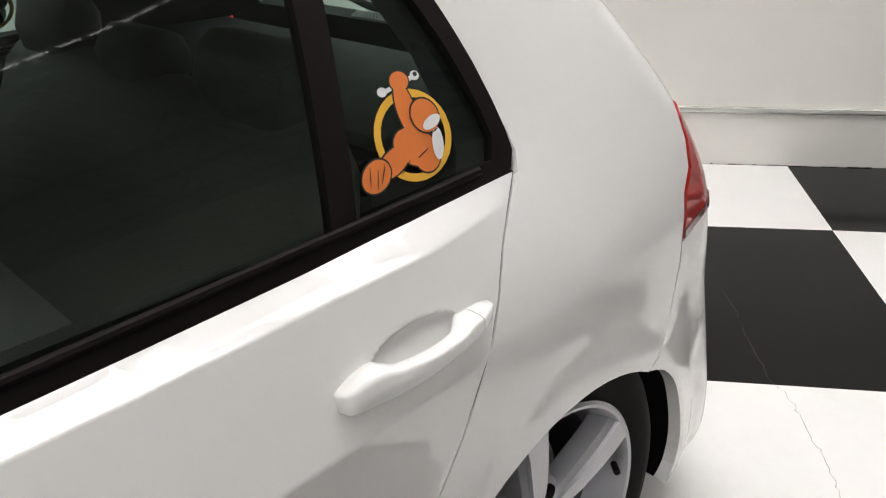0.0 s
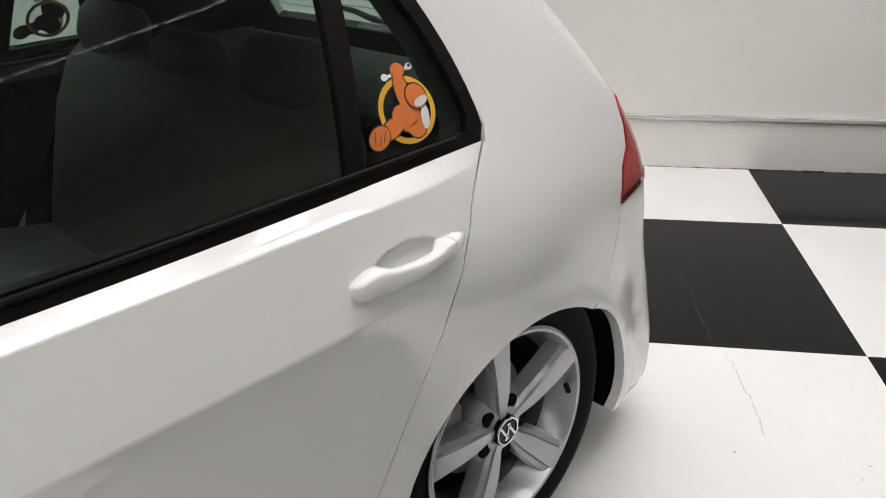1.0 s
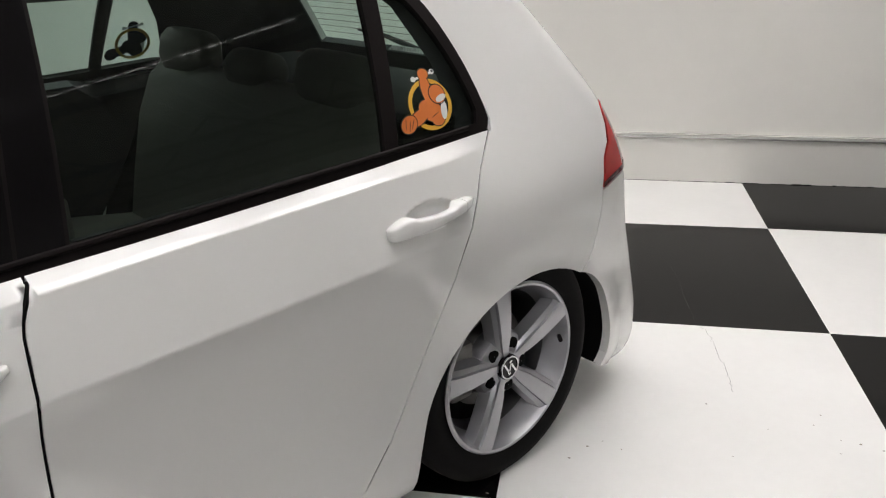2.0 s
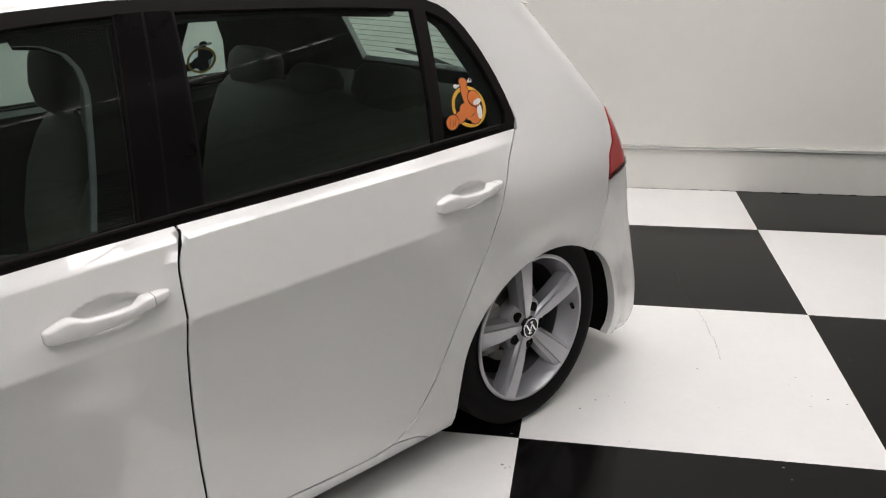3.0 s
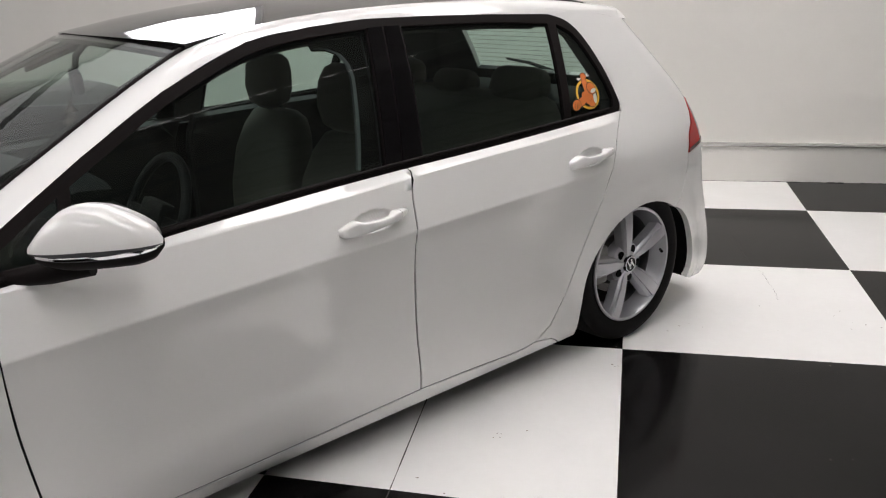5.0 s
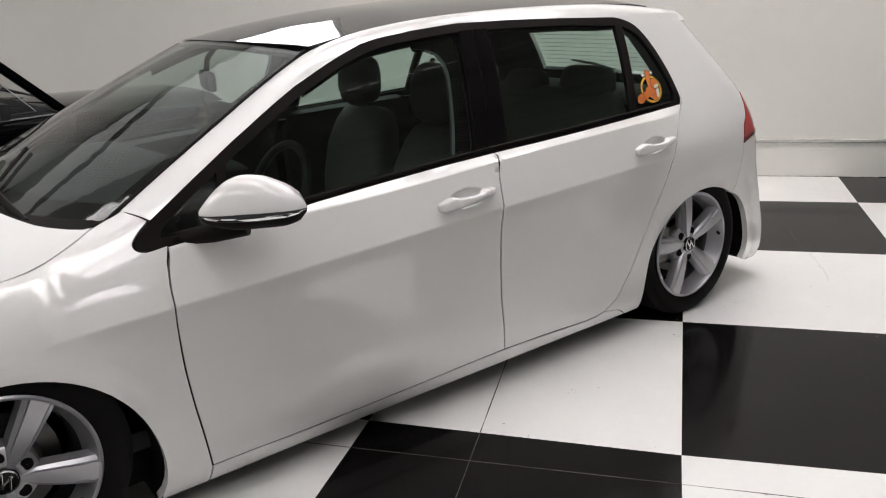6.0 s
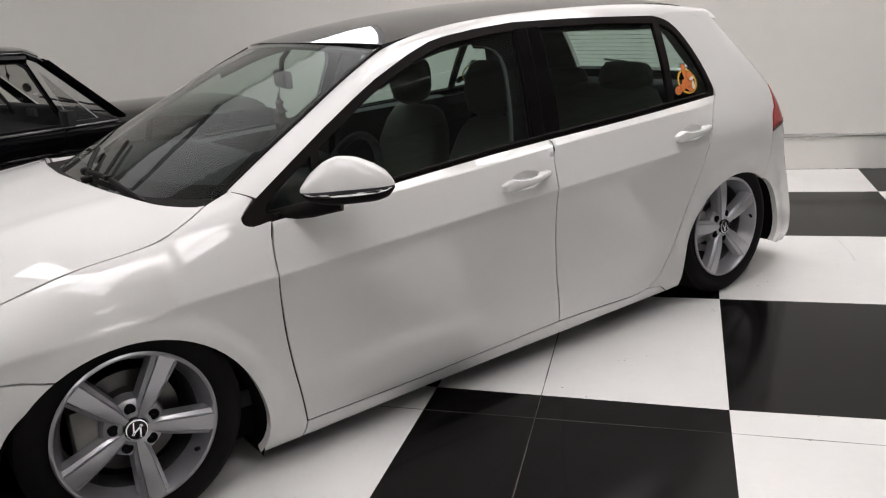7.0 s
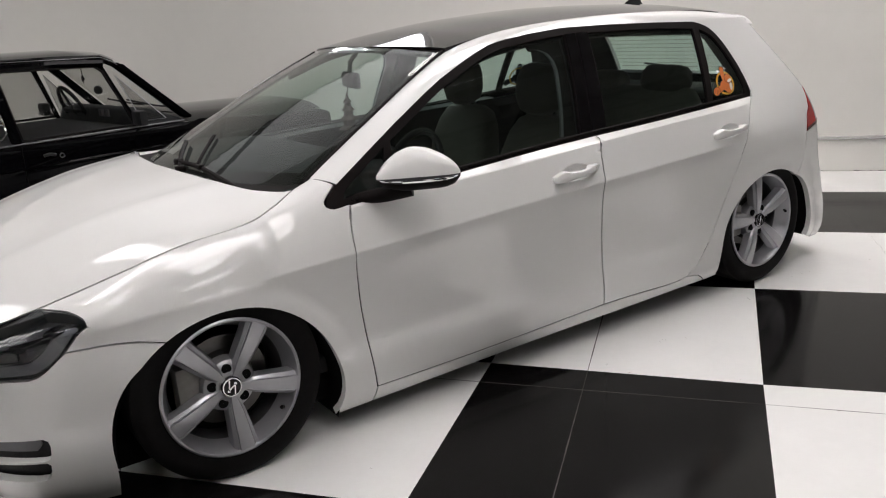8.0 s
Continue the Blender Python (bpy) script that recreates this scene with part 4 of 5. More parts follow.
panel("spoiler", [[(-0.53, 2.73), (0.0, 2.77), (0.53, 2.73)], [(0.53, 2.73), (0.54, 2.86)], [(0.54, 2.86), (0.3, 2.93), (0.0, 2.95), (-0.3, 2.93), (-0.54, 2.86)], [(-0.54, 2.86), (-0.53, 2.73)]], roof, WHITE_PAINT, car, step=0.05, thick=0.03, label="white roof spoiler")


def back(x, z):
    yr = interp(TAIL, z) - ROUND
    return Vector((x, yr + ROUND * max(0.0, 1 - (abs(x) / body_x(yr, z)) ** 4) ** 0.25, z))


rear_hole = [[(-0.485, 0.95), (0.485, 0.95)], [(0.485, 0.95), (0.45, 1.168)], [(0.45, 1.168), (-0.45, 1.168)], [(-0.45, 1.168), (-0.485, 0.95)]]
hatch = panel("tailgate", [[(-0.66, 0.70), (0.66, 0.70)], [(0.66, 0.70), (0.66, 0.92)], [(0.66, 0.92), (0.60, 1.10), (0.555, 1.225)], [(0.555, 1.225), (-0.555, 1.225)], [(-0.555, 1.225), (-0.60, 1.10), (-0.66, 0.92)], [(-0.66, 0.92), (-0.66, 0.70)]], back, WHITE_PAINT, car, step=0.06, holes=[rear_hole], label="white tailgate")
panel("hatch_lining", [[(-0.66, 0.72), (0.66, 0.72)], [(0.66, 0.72), (0.65, 0.92), (0.58, 1.22)], [(0.58, 1.22), (-0.58, 1.22)], [(-0.58, 1.22), (-0.65, 0.92), (-0.66, 0.72)]], back, TRIM_CLOTH, hatch, step=0.06, holes=[rear_hole], lift=-0.030, thick=-0.028)
panel("rear_window", rear_hole, back, GLASS_FAR, hatch, gap=-0.005, thick=0, lift=-0.003, step=0.08).visible_shadow = False
part("floor_pan", boxed(0, 1.3, 0.15, 1.50, 3.3, 0.10, 0.02), DARK, car, smooth=False)


# ---------------- wheels ----------------
def wheel(name, x, y, z, s, spin):
    w = new(name)
    w.parent = car
    w.matrix_world = pose(x, y, z) @ Matrix.Diagonal((s, 1, 1, 1)) @ pose(0, 0, 0, spin)
    w["label"] = "black tyre on a silver five-spoke alloy wheel"
    R, RR = 0.306, 0.2215
    tyre = [(-0.205, RR - 0.012), (-0.215, 0.255), (-0.212, 0.285), (-0.195, 0.303), (-0.16, R), (-0.055, R), (-0.028, 0.303), (-0.012, 0.285), (-0.008, 0.262), (-0.014, 0.240), (-0.020, RR - 0.002), (-0.05, RR - 0.015)]
    part("tyre", lathe(tyre, 64), TYRE, w)
    part("rim", lathe([(-0.012, RR + 0.003), (-0.008, RR - 0.002), (-0.010, RR - 0.008), (-0.020, RR - 0.012), (-0.045, RR - 0.020), (-0.075, RR - 0.034), (-0.075, RR - 0.024), (-0.02, RR - 0.004)], 72), ALLOY, w)
    # The shade inside the rim is in the barrel's darker alloy.
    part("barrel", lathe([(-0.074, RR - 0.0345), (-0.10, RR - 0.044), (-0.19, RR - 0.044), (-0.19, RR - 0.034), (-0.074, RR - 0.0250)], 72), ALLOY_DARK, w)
    for k in range(5):
        a = 2 * math.pi * k / 5
        bm = bmesh.new()
        stations = [(0.026, 0.013, -0.027), (0.050, 0.0175, -0.025), (0.075, 0.0245, -0.020), (0.10, 0.0285, -0.016), (0.14, 0.0325, -0.012), (0.18, 0.0360, -0.0095), (0.2125, 0.0395, -0.0100)]
        rings = []
        for r, hw, xo in stations:
            d = 0.045
            prof = [(-hw - 0.005, -d), (-hw - 0.001, -0.020), (-hw, -0.0125), (-hw * 0.70, -0.0050), (-hw * 0.64, -0.0075), (-hw * 0.58, 0.0), (0.0, 0.001), (hw * 0.58, 0.0), (hw * 0.64, -0.0075), (hw * 0.70, -0.0050), (hw, -0.0125), (hw + 0.001, -0.020), (hw + 0.005, -d)]
            rings.append([bm.verts.new((xo + h, t * math.cos(a) + r * math.sin(a) * 1, r * math.cos(a) - t * math.sin(a))) for t, h in prof])
        for p, q in zip(rings, rings[1:]):
            for i in range(len(p)):
                bm.faces.new((p[i], p[(i + 1) % len(p)], q[(i + 1) % len(p)], q[i]))
        bm.faces.new(rings[0])
        bm.faces.new(rings[-1])
        part("spoke", bm, ALLOY, w, angle=25)
    hub = lathe([(-0.10, 0.0005), (-0.10, 0.088), (-0.060, 0.088), (-0.045, 0.082), (-0.036, 0.070), (-0.030, 0.038), (-0.032, 0.034), (-0.032, 0.0005)], 40, closed=False)
    part("hub", hub, ALLOY, w, angle=30)
    cap = lathe([(-0.032, 0.033), (-0.024, 0.033), (-0.021, 0.030), (-0.0205, 0.0005)], 32, closed=False)
    cap_ob = part("centre_cap", cap, GLOSS_BLACK, w, "black cap with a plain silver emblem ring")
    part("emblem_ring", lathe([(-0.0215, 0.0305), (-0.0185, 0.0300), (-0.0185, 0.0272), (-0.0215, 0.0268)], 32), CHROME, cap_ob)
    for dy, tilt in ((-0.010, 24), (0.0, -24), (0.010, 24)):
        bm = bmesh.new()
        box(bm, 0, 0, 0, 0.003, 0.0055, 0.040, 0.001, pose(-0.0195, dy, 0, tilt, 0, 0))
        part("emblem_bar", bm, CHROME, cap_ob, smooth=False)
    # Near-black discs on the hub stand in for the shade inside open bolt holes.
    for k in range(5):
        a = 2 * math.pi * (k + 0.5) / 5
        bolt = lathe([(-0.0322, 0.0005), (-0.0318, 0.0140), (-0.0325, 0.0158), (-0.062, 0.0160)], 16, closed=False)
        bmesh.ops.translate(bolt, verts=bolt.verts, vec=(0, 0.058 * math.sin(a), 0.058 * math.cos(a)))
        part("bolt_hole_shade", bolt, DARK, w)
    a = 2 * math.pi * 1.35 / 5
    valve = tube([(-0.03, 0.20 * math.sin(a), 0.20 * math.cos(a)), (-0.012, 0.185 * math.sin(a), 0.185 * math.cos(a))], 0.006)
    part("valve", valve, RUBBER, w)
    return w


def brake(y, z, x, s, big):
    disc = lathe([(x - 0.125, 0.07), (x - 0.125, big), (x - 0.103, big), (x - 0.103, 0.10), (x - 0.085, 0.09), (x - 0.085, 0.0005)], 48, closed=False)
    bmesh.ops.translate(disc, verts=disc.verts, vec=(0, y, z))
    for v in disc.verts:
        v.co.x *= s
    part("brake_disc", disc, STEEL, car, "bare steel brake disc")
    bm = bmesh.new()
    box(bm, s * (x - 0.10), y - 0.115, z + 0.01, 0.07, 0.075, 0.15, 0.015)
    part("brake_caliper", bm, CAST, car)


for s in (1, -1):
    wheel("front_wheel", s * 0.885, 0.010, 0.306, s, -31)
    wheel("rear_wheel", s * 0.872, 2.641, 0.306, s, 10)
    brake(0.010, 0.306, 0.885, s, 0.145)
    brake(2.641, 0.306, 0.872, s, 0.13)
    for cy, cz, r in (AXF, AXR):
        rear = cy > 1
        lip = arc(cy, cz, r + 0.004, 190, 58 if rear else -20, 30)
        if rear:
            out = crom([arc(cy, cz, r, 190, 58, 24)[-1]] + REAR_LIP, 0.02)[1:]
            lip += [(p.x + 0.006, p.y + 0.003) for p in out]
        rows = [[(s * (body_x(y, max(z, 0.12)) - k), y, z) for k in (0.016, 0.05, 0.12, 0.20, 0.30)] for y, z in [tuple(p) for p in lip]]
        bm = loft(rows)
        bm.faces.new([bm.verts.new((s * 0.585, y, z)) for y, z in [tuple(p) for p in lip]])
        part("wheel_liner", bm, DARK, car)


# ---------------- details of the white car ----------------
def cushion(stations, xc, n=20, power=0.55):
    """A padded form along stations (y, z, half width, half thickness)."""
    bm = bmesh.new()
    rings = []
    m = len(stations)
    for i, (y, z, hw, ht) in enumerate(stations):
        a, b = stations[max(0, i - 1)], stations[min(m - 1, i + 1)]
        d = Vector((0, b[0] - a[0], b[1] - a[1])).normalized()
        t = Vector((0, d.z, -d.y))
        ring = []
        for k in range(n):
            q = 2 * math.pi * k / n
            c, s = math.cos(q), math.sin(q)
            ring.append(bm.verts.new(Vector((xc + hw * abs(c) ** power * (1 if c > 0 else -1), y, z)) + t * (ht * abs(s) ** power * (1 if s > 0 else -1))))
        rings.append(ring)
    for a, b in zip(rings, rings[1:]):
        for k in range(n):
            bm.faces.new((a[k], a[(k + 1) % n], b[(k + 1) % n], b[k]))
    bm.faces.new(rings[0])
    bm.faces.new(rings[-1])
    return bm


def front_seat(x, y):
    """y is where the headrest stands."""
    seat = part("front_seat", cushion([(y - 0.06, 0.36, 0.20, 0.05), (y - 0.07, 0.42, 0.235, 0.075), (y - 0.05, 0.55, 0.25, 0.085), (y - 0.02, 0.70, 0.245, 0.08), (y + 0.01, 0.80, 0.215, 0.07), (y + 0.03, 0.865, 0.165, 0.058), (y + 0.035, 0.888, 0.11, 0.035)], x), SEAT_CLOTH, car, "grey-beige upholstered front seat", angle=80)
    part("seat_cushion", cushion([(y - 0.08, 0.36, 0.21, 0.06), (y - 0.25, 0.37, 0.25, 0.075), (y - 0.48, 0.40, 0.25, 0.07), (y - 0.56, 0.40, 0.22, 0.045)], x), SEAT_CLOTH, seat, angle=80)
    part("headrest", cushion([(y - 0.005, 0.912, 0.085, 0.035), (y - 0.012, 0.925, 0.115, 0.055), (y - 0.012, 0.98, 0.135, 0.065), (y - 0.005, 1.055, 0.130, 0.062), (y + 0.005, 1.098, 0.110, 0.050), (y + 0.010, 1.114, 0.08, 0.030)], x, power=0.7), SEAT_CLOTH, seat, angle=80)
    for dx in (-0.065, 0.065):
        part("headrest_post", tube([(x + dx, y + 0.02, 0.86), (x + dx, y, 0.94)], 0.007), CHROME, seat)


front_seat(0.37, 1.725)
front_seat(-0.37, 1.835)
bench = part("rear_bench", cushion([(2.36, 0.38, 0.55, 0.08), (2.42, 0.55, 0.59, 0.09), (2.47, 0.75, 0.60, 0.085), (2.505, 0.87, 0.585, 0.07), (2.52, 0.92, 0.55, 0.045), (2.525, 0.935, 0.50, 0.02)], 0.0, n=32, power=0.4), SEAT_CLOTH, car, "grey-beige rear bench", angle=80)
part("bench_cushion", cushion([(2.38, 0.40, 0.57, 0.06), (2.15, 0.40, 0.62, 0.09), (1.92, 0.42, 0.60, 0.06)], 0.0, n=32, power=0.4), SEAT_CLOTH, bench, angle=80)
for hx, hw, top in ((-0.38, 0.145, 1.035), (0.0, 0.12, 1.005), (0.38, 0.145, 1.035)):
    part("headrest", cushion([(2.505, 0.90, hw * 0.8, 0.040), (2.515, 0.95, hw, 0.055), (2.525, top - 0.03, hw * 0.95, 0.050), (2.53, top - 0.006, hw * 0.8, 0.034), (2.532, top, hw * 0.6, 0.016)], hx, power=0.55), SEAT_CLOTH, bench, angle=80)
part("parcel_shelf", boxed(0, 2.81, 0.885, 1.15, 0.44, 0.025, 0.008), TRIM_CLOTH, car)
part("boot_lining", boxed(0, 2.85, 0.52, 1.05, 0.50, 0.66, 0.03), DARK, car)
part("cabin_floor", boxed(0, 1.35, 0.23, 1.50, 2.1, 0.06, 0.01), TRIM_CLOTH, car)
part("centre_console", boxed(0, 1.25, 0.40, 0.18, 0.95, 0.28, 0.03), TRIM_CLOTH, car)
dash = part("dashboard", cushion([(0.40, 0.62, 0.66, 0.16), (0.50, 0.72, 0.70, 0.16), (0.62, 0.745, 0.71, 0.135), (0.76, 0.735, 0.71, 0.13), (0.86, 0.69, 0.70, 0.13), (0.90, 0.62, 0.68, 0.10)], 0.0, n=40, power=0.25), TRIM_CLOTH, car, "dark moulded dashboard", angle=60)
part("instrument_hood", cushion([(0.70, 0.86, 0.13, 0.02), (0.78, 0.875, 0.17, 0.035), (0.86, 0.87, 0.17, 0.03)], 0.37, power=0.6), TRIM_CLOTH, dash)
wheel_m = pose(0.37, 1.02, 0.74, 65, 0, 0)
ring = tube([wheel_m @ Vector((0.185 * math.cos(2 * math.pi * i / 40), 0.185 * math.sin(2 * math.pi * i / 40), 0)) for i in range(40)], 0.015, 10, True)
steer = part("steering_wheel", ring, PLASTIC, car, "black steering wheel")
bm = bmesh.new()
box(bm, 0, 0, 0, 0.15, 0.11, 0.05, 0.02, wheel_m)
box(bm, 0, 0, 0, 0.36, 0.035, 0.015, 0.005, wheel_m)
box(bm, 0, -0.09, 0, 0.05, 0.17, 0.015, 0.005, wheel_m)
part("hub_pad", bm, PLASTIC, steer)
panel("headliner", [[(-0.53, 1.14), (0.0, 1.07), (0.53, 1.14)], [(0.53, 1.14), (0.535, 2.7)], [(0.535, 2.7), (-0.535, 2.7)], [(-0.535, 2.7), (-0.53, 1.14)]], roof, TRIM_CLOTH, car, lift=-0.022, thick=0, step=0.1, label="dark roof lining")
for s in (1, -1):
    card = panel("door_card", [[(0.50, 0.24), (1.58, 0.24)], [(1.58, 0.24), (1.57, 0.862)], [(1.57, 0.862), (1.0, 0.838), (0.52, 0.806)], [(0.52, 0.806), (0.50, 0.24)]], side, TRIM_CLOTH, car, s, lift=-0.085, gap=0, thick=-0.05, step=0.08, label="dark inner door lining")
    panel("door_card", [[(1.64, 0.24), (2.25, 0.30)], [(2.25, 0.30), (2.45, 0.60), (2.58, 0.885)], [(2.58, 0.885), (2.1, 0.878), (1.64, 0.866)], [(1.64, 0.866), (1.64, 0.24)]], side, TRIM_CLOTH, car, s, lift=-0.085, gap=0, thick=-0.05, step=0.08)
    panel("pillar_lining", [[(2.56, 0.86), (3.02, 0.86)], [(3.02, 0.86), (2.93, 1.05), (2.80, 1.225)], [(2.80, 1.225), (2.42, 1.235)], [(2.42, 1.235), (2.50, 1.17), (2.56, 1.05), (2.585, 0.93), (2.56, 0.86)]], glass_side, TRIM_CLOTH, car, s, lift=-0.030, gap=0, thick=0, step=0.08)
    panel("pillar_lining", [[(1.56, 0.84), (1.67, 0.84)], [(1.67, 0.84), (1.73, 1.235)], [(1.73, 1.235), (1.62, 1.235)], [(1.62, 1.235), (1.56, 0.84)]], glass_side, TRIM_CLOTH, car, s, lift=-0.045, gap=0, thick=-0.03, step=0.08)
    panel("roof_lining", [[(1.0, 1.115), (1.22, 1.196), (1.45, 1.226), (1.7, 1.236), (2.1, 1.230), (2.36, 1.214)], [(2.36, 1.214), (2.37, 1.235)], [(2.37, 1.235), (2.1, 1.25), (1.85, 1.258), (1.61, 1.262), (1.42, 1.25), (1.22, 1.222), (1.0, 1.13)], [(1.0, 1.13), (1.0, 1.115)]], glass_side, TRIM_CLOTH, car, s, lift=-0.045, gap=0, thick=-0.02, step=0.06)
    edge = crom([(1.482, 0.862), (1.505, 0.95), (1.532, 1.07), (1.541, 1.115), (1.538, 1.15), (1.52, 1.178), (1.485, 1.194), (1.437, 1.199)], 0.02)
    rows = [[(s * (glass_x(p.x, p.y) - dx), p.x + dy, p.y) for dx, dy in ((0.016, -0.005), (0.014, 0.005), (0.026, 0.007), (0.028, -0.004), (0.016, -0.005))] for p in edge]
    part("pillar_edge", loft(rows), surface("grey_pillar_edge_trim", (0.20, 0.215, 0.22), 0.6, vary=0.1) if s > 0 else bpy.data.materials["grey_pillar_edge_trim"], car, "pale grey inner edge of the door pillar")
    panel("pillar_lining", [[(1.488, 0.85), (1.58, 0.85)], [(1.58, 0.85), (1.64, 1.235)], [(1.64, 1.235), (1.43, 1.225)], [(1.43, 1.225), (1.437, 1.203), (1.485, 1.199), (1.524, 1.182), (1.543, 1.15), (1.546, 1.115), (1.537, 1.07), (1.510, 0.95), (1.488, 0.85)]], glass_side, RUBBER, car, s, lift=-0.024, gap=0, thick=0, step=0.05)

# cowl and wipers
part("cowl", loft([[(x, hood_back(x) - 0.03, hood(x, hood_back(x)).z - 0.020 - 0.03 * k) if k == 0 else tuple(screen(x / edge_at(0).x * 0.99, 0.02 * k) - Vector((0, 0.012, 0.012))) for x in [(-0.70 + 1.40 * i / 40) for i in range(41)]] for k in (0, 1, 5)]), RUBBER, car, "black plastic cowl below the windscreen")
part("screen_band", loft([[tuple(screen(-0.985 + 1.97 * i / 40, b) + Vector((0, 0.004, -0.006))) for i in range(41)] for b in (0.0, 0.03, 0.05)]), GLOSS_BLACK, car, "black printed band along the glass")
part("screen_band", loft([[tuple(screen(-0.985 + 1.97 * i / 40, b) + Vector((0, 0.004, -0.006))) for i in range(41)] for b in (0.955, 0.975, 0.992)]), GLOSS_BLACK, car, "black printed band along the glass")
for s in (1, -1):
    part("screen_band", loft([[tuple(screen(s * a, i / 40) + Vector((0, 0.003, -0.004))) for i in range(41)] for a in (0.945, 0.97, 0.995)]), GLOSS_BLACK, car, "black printed band along the glass")
    part("screen_seal", tube([screen(s * 1.0, i / 24) + Vector((0, 0, 0.001)) for i in range(25)], 0.006, 6), RUBBER, car)
    # soft seal strip along the foot of the side glass
    part("belt_seal", tube([(s * (glass_x(y, interp(BELT, y) + 0.011) + 0.007), y, interp(BELT, y) + 0.011) for y in [0.50 + 2.08 * i / 60 for i in range(61)]], 0.006, 8), RUBBER, car, "black belt-line seal strip")


def on_screen(line, lift, step=0.04):
    """A smooth line over the windscreen's lower part, from (across, up) pairs, lifted off the glass."""
    return crom([tuple(screen(a, b) + Vector((0, -0.7 * lift, 0.7 * lift))) for a, b in line], step)


near_arm = on_screen([(0.12, 0.040), (0.27, 0.044), (0.40, 0.042)], 0.022)
w = part("wiper", tube(near_arm, 0.009, 8), RUBBER, car, "black wiper arm and blade")
part("blade", tube(on_screen([(0.385, 0.046), (0.50, 0.026), (0.62, -0.002), (0.775, -0.058)], 0.016), 0.0085, 8), RUBBER, w)
part("blade_rail", tube(on_screen([(0.44, 0.034), (0.58, -0.008), (0.72, -0.058)], 0.010), 0.0045, 6), RUBBER, w)
part("blade_clip", boxed(near_arm[-1].x, near_arm[-1].y, near_arm[-1].z, 0.034, 0.024, 0.017, 0.006), RUBBER, w)
part("pivot", boxed(near_arm[0].x, near_arm[0].y, near_arm[0].z, 0.034, 0.034, 0.022, 0.008), RUBBER, w)
far_arm = on_screen([(0.23, 0.006), (0.14, 0.038), (0.026, 0.079), (-0.17, 0.166)], 0.018)
w = part("wiper", tube(far_arm, 0.009, 8), RUBBER, car, "black wiper arm and blade")
part("blade", tube(on_screen([(0.31, 0.058), (0.195, 0.147), (0.057, 0.250)], 0.012), 0.006, 8), RUBBER, w)
part("pivot", boxed(far_arm[0].x, far_arm[0].y, far_arm[0].z, 0.034, 0.034, 0.022, 0.008), RUBBER, w)


# door mirrors
M_TOP = [(0.0, 0.012), (0.06, 0.032), (0.16, 0.060), (0.30, 0.086), (0.44, 0.096), (0.58, 0.092), (0.76, 0.072), (0.90, 0.046), (0.97, 0.025), (1.0, 0.010)]
M_LOW = [(0.0, 0.006), (0.10, 0.030), (0.40, 0.045), (0.75, 0.044), (0.92, 0.034), (1.0, 0.010)]
M_OUT = [(0.0, 0.010), (0.08, 0.030), (0.30, 0.052), (0.55, 0.056), (0.80, 0.046), (0.94, 0.026), (1.0, 0.008)]


def door_mirror(s):
    """A tapered cap over a black lower shell, with a light strip between them, on a short arm."""
    a, b = Vector((0.905, 0.560, 0.868)), Vector((1.043, 0.792, 0.868))
    n = Vector((0.873, -0.487, 0.0))

    def ring(t, lo, hi, grow):
        c = a.lerp(b, t)
        up, down, d = interp(M_TOP, t), interp(M_LOW, t), interp(M_OUT, t) * grow
        pts = []
        for k in range(25):
            q = lo + (hi - lo) * k / 24
            cq, sq = math.cos(q), math.sin(q)
            w = d if cq > 0 else d * 0.75
            h = up * sq if sq > 0 else down * sq
            p = c + n * (w * abs(cq) ** 0.95 * (1 if cq > 0 else -1)) + Vector((0, 0, h * grow))
            pts.append((s * p.x, p.y, p.z))
        return pts

    def shell(lo, hi, grow=1.0, dz=0.0):
        rows = [[(x, y, z + dz) for x, y, z in ring(i / 30, lo, hi, grow)] for i in range(31)]
        bm = loft(rows)
        bmesh.ops.remove_doubles(bm, verts=bm.verts, dist=1e-5)
        return bm
    cap = part("door_mirror", shell(0.06, math.pi, 1.0), WHITE_PAINT, car, "white door mirror cap over a black base", angle=60)
    part("lower_housing", shell(-math.pi, -0.16, 0.985), RUBBER, cap, angle=60)
    part("indicator_strip", shell(-0.30, 0.07, 1.02), HOUSING, cap, "smoked clear indicator strip", angle=60)
    part("bright_line", shell(-0.24, -0.05, 1.045), CHROME, cap, "bright metal strip under the cap", angle=60)
    back_rows = [[(s * (q - n * 0.040 * (1 if 0.05 < t < 0.95 else 0.3)).x, (q - n * 0.040 * (1 if 0.05 < t < 0.95 else 0.3)).y, q.z + dz) for dz in (-interp(M_LOW, t) * 0.8, interp(M_TOP, t) * 0.5, interp(M_TOP, t) * 0.92)] for t in [i / 16 for i in range(17)] for q in [a.lerp(b, t)]]
    part("mirror_glass", loft(back_rows), CHROME, cap)
    arm = [((s * 0.800, 0.500, 0.798), 0.012), ((s * 0.835, 0.545, 0.800), 0.021), ((s * 0.880, 0.600, 0.808), 0.026), ((s * 0.940, 0.670, 0.820), 0.022)]
    part("arm", tube([p for p, r in arm], [r for p, r in arm], 12), RUBBER, cap)


door_mirror(1)

# roof aerial
fin = loft([[(0.018 * k * (1 - t) ** 0.6, 2.66 + 0.10 * t * t + dy, 1.326 + 0.058 * t - 0.012 * (dy / 0.11)) for k, dy in ((-1, 0.11 * (1 - t)), (-0.9, 0.04 * (1 - t)), (0, -0.035 * (1 - t)), (0.9, 0.04 * (1 - t)), (1, 0.11 * (1 - t)), (-1, 0.11 * (1 - t)))] for t in (0, 0.25, 0.5, 0.75, 0.93, 1.0)])
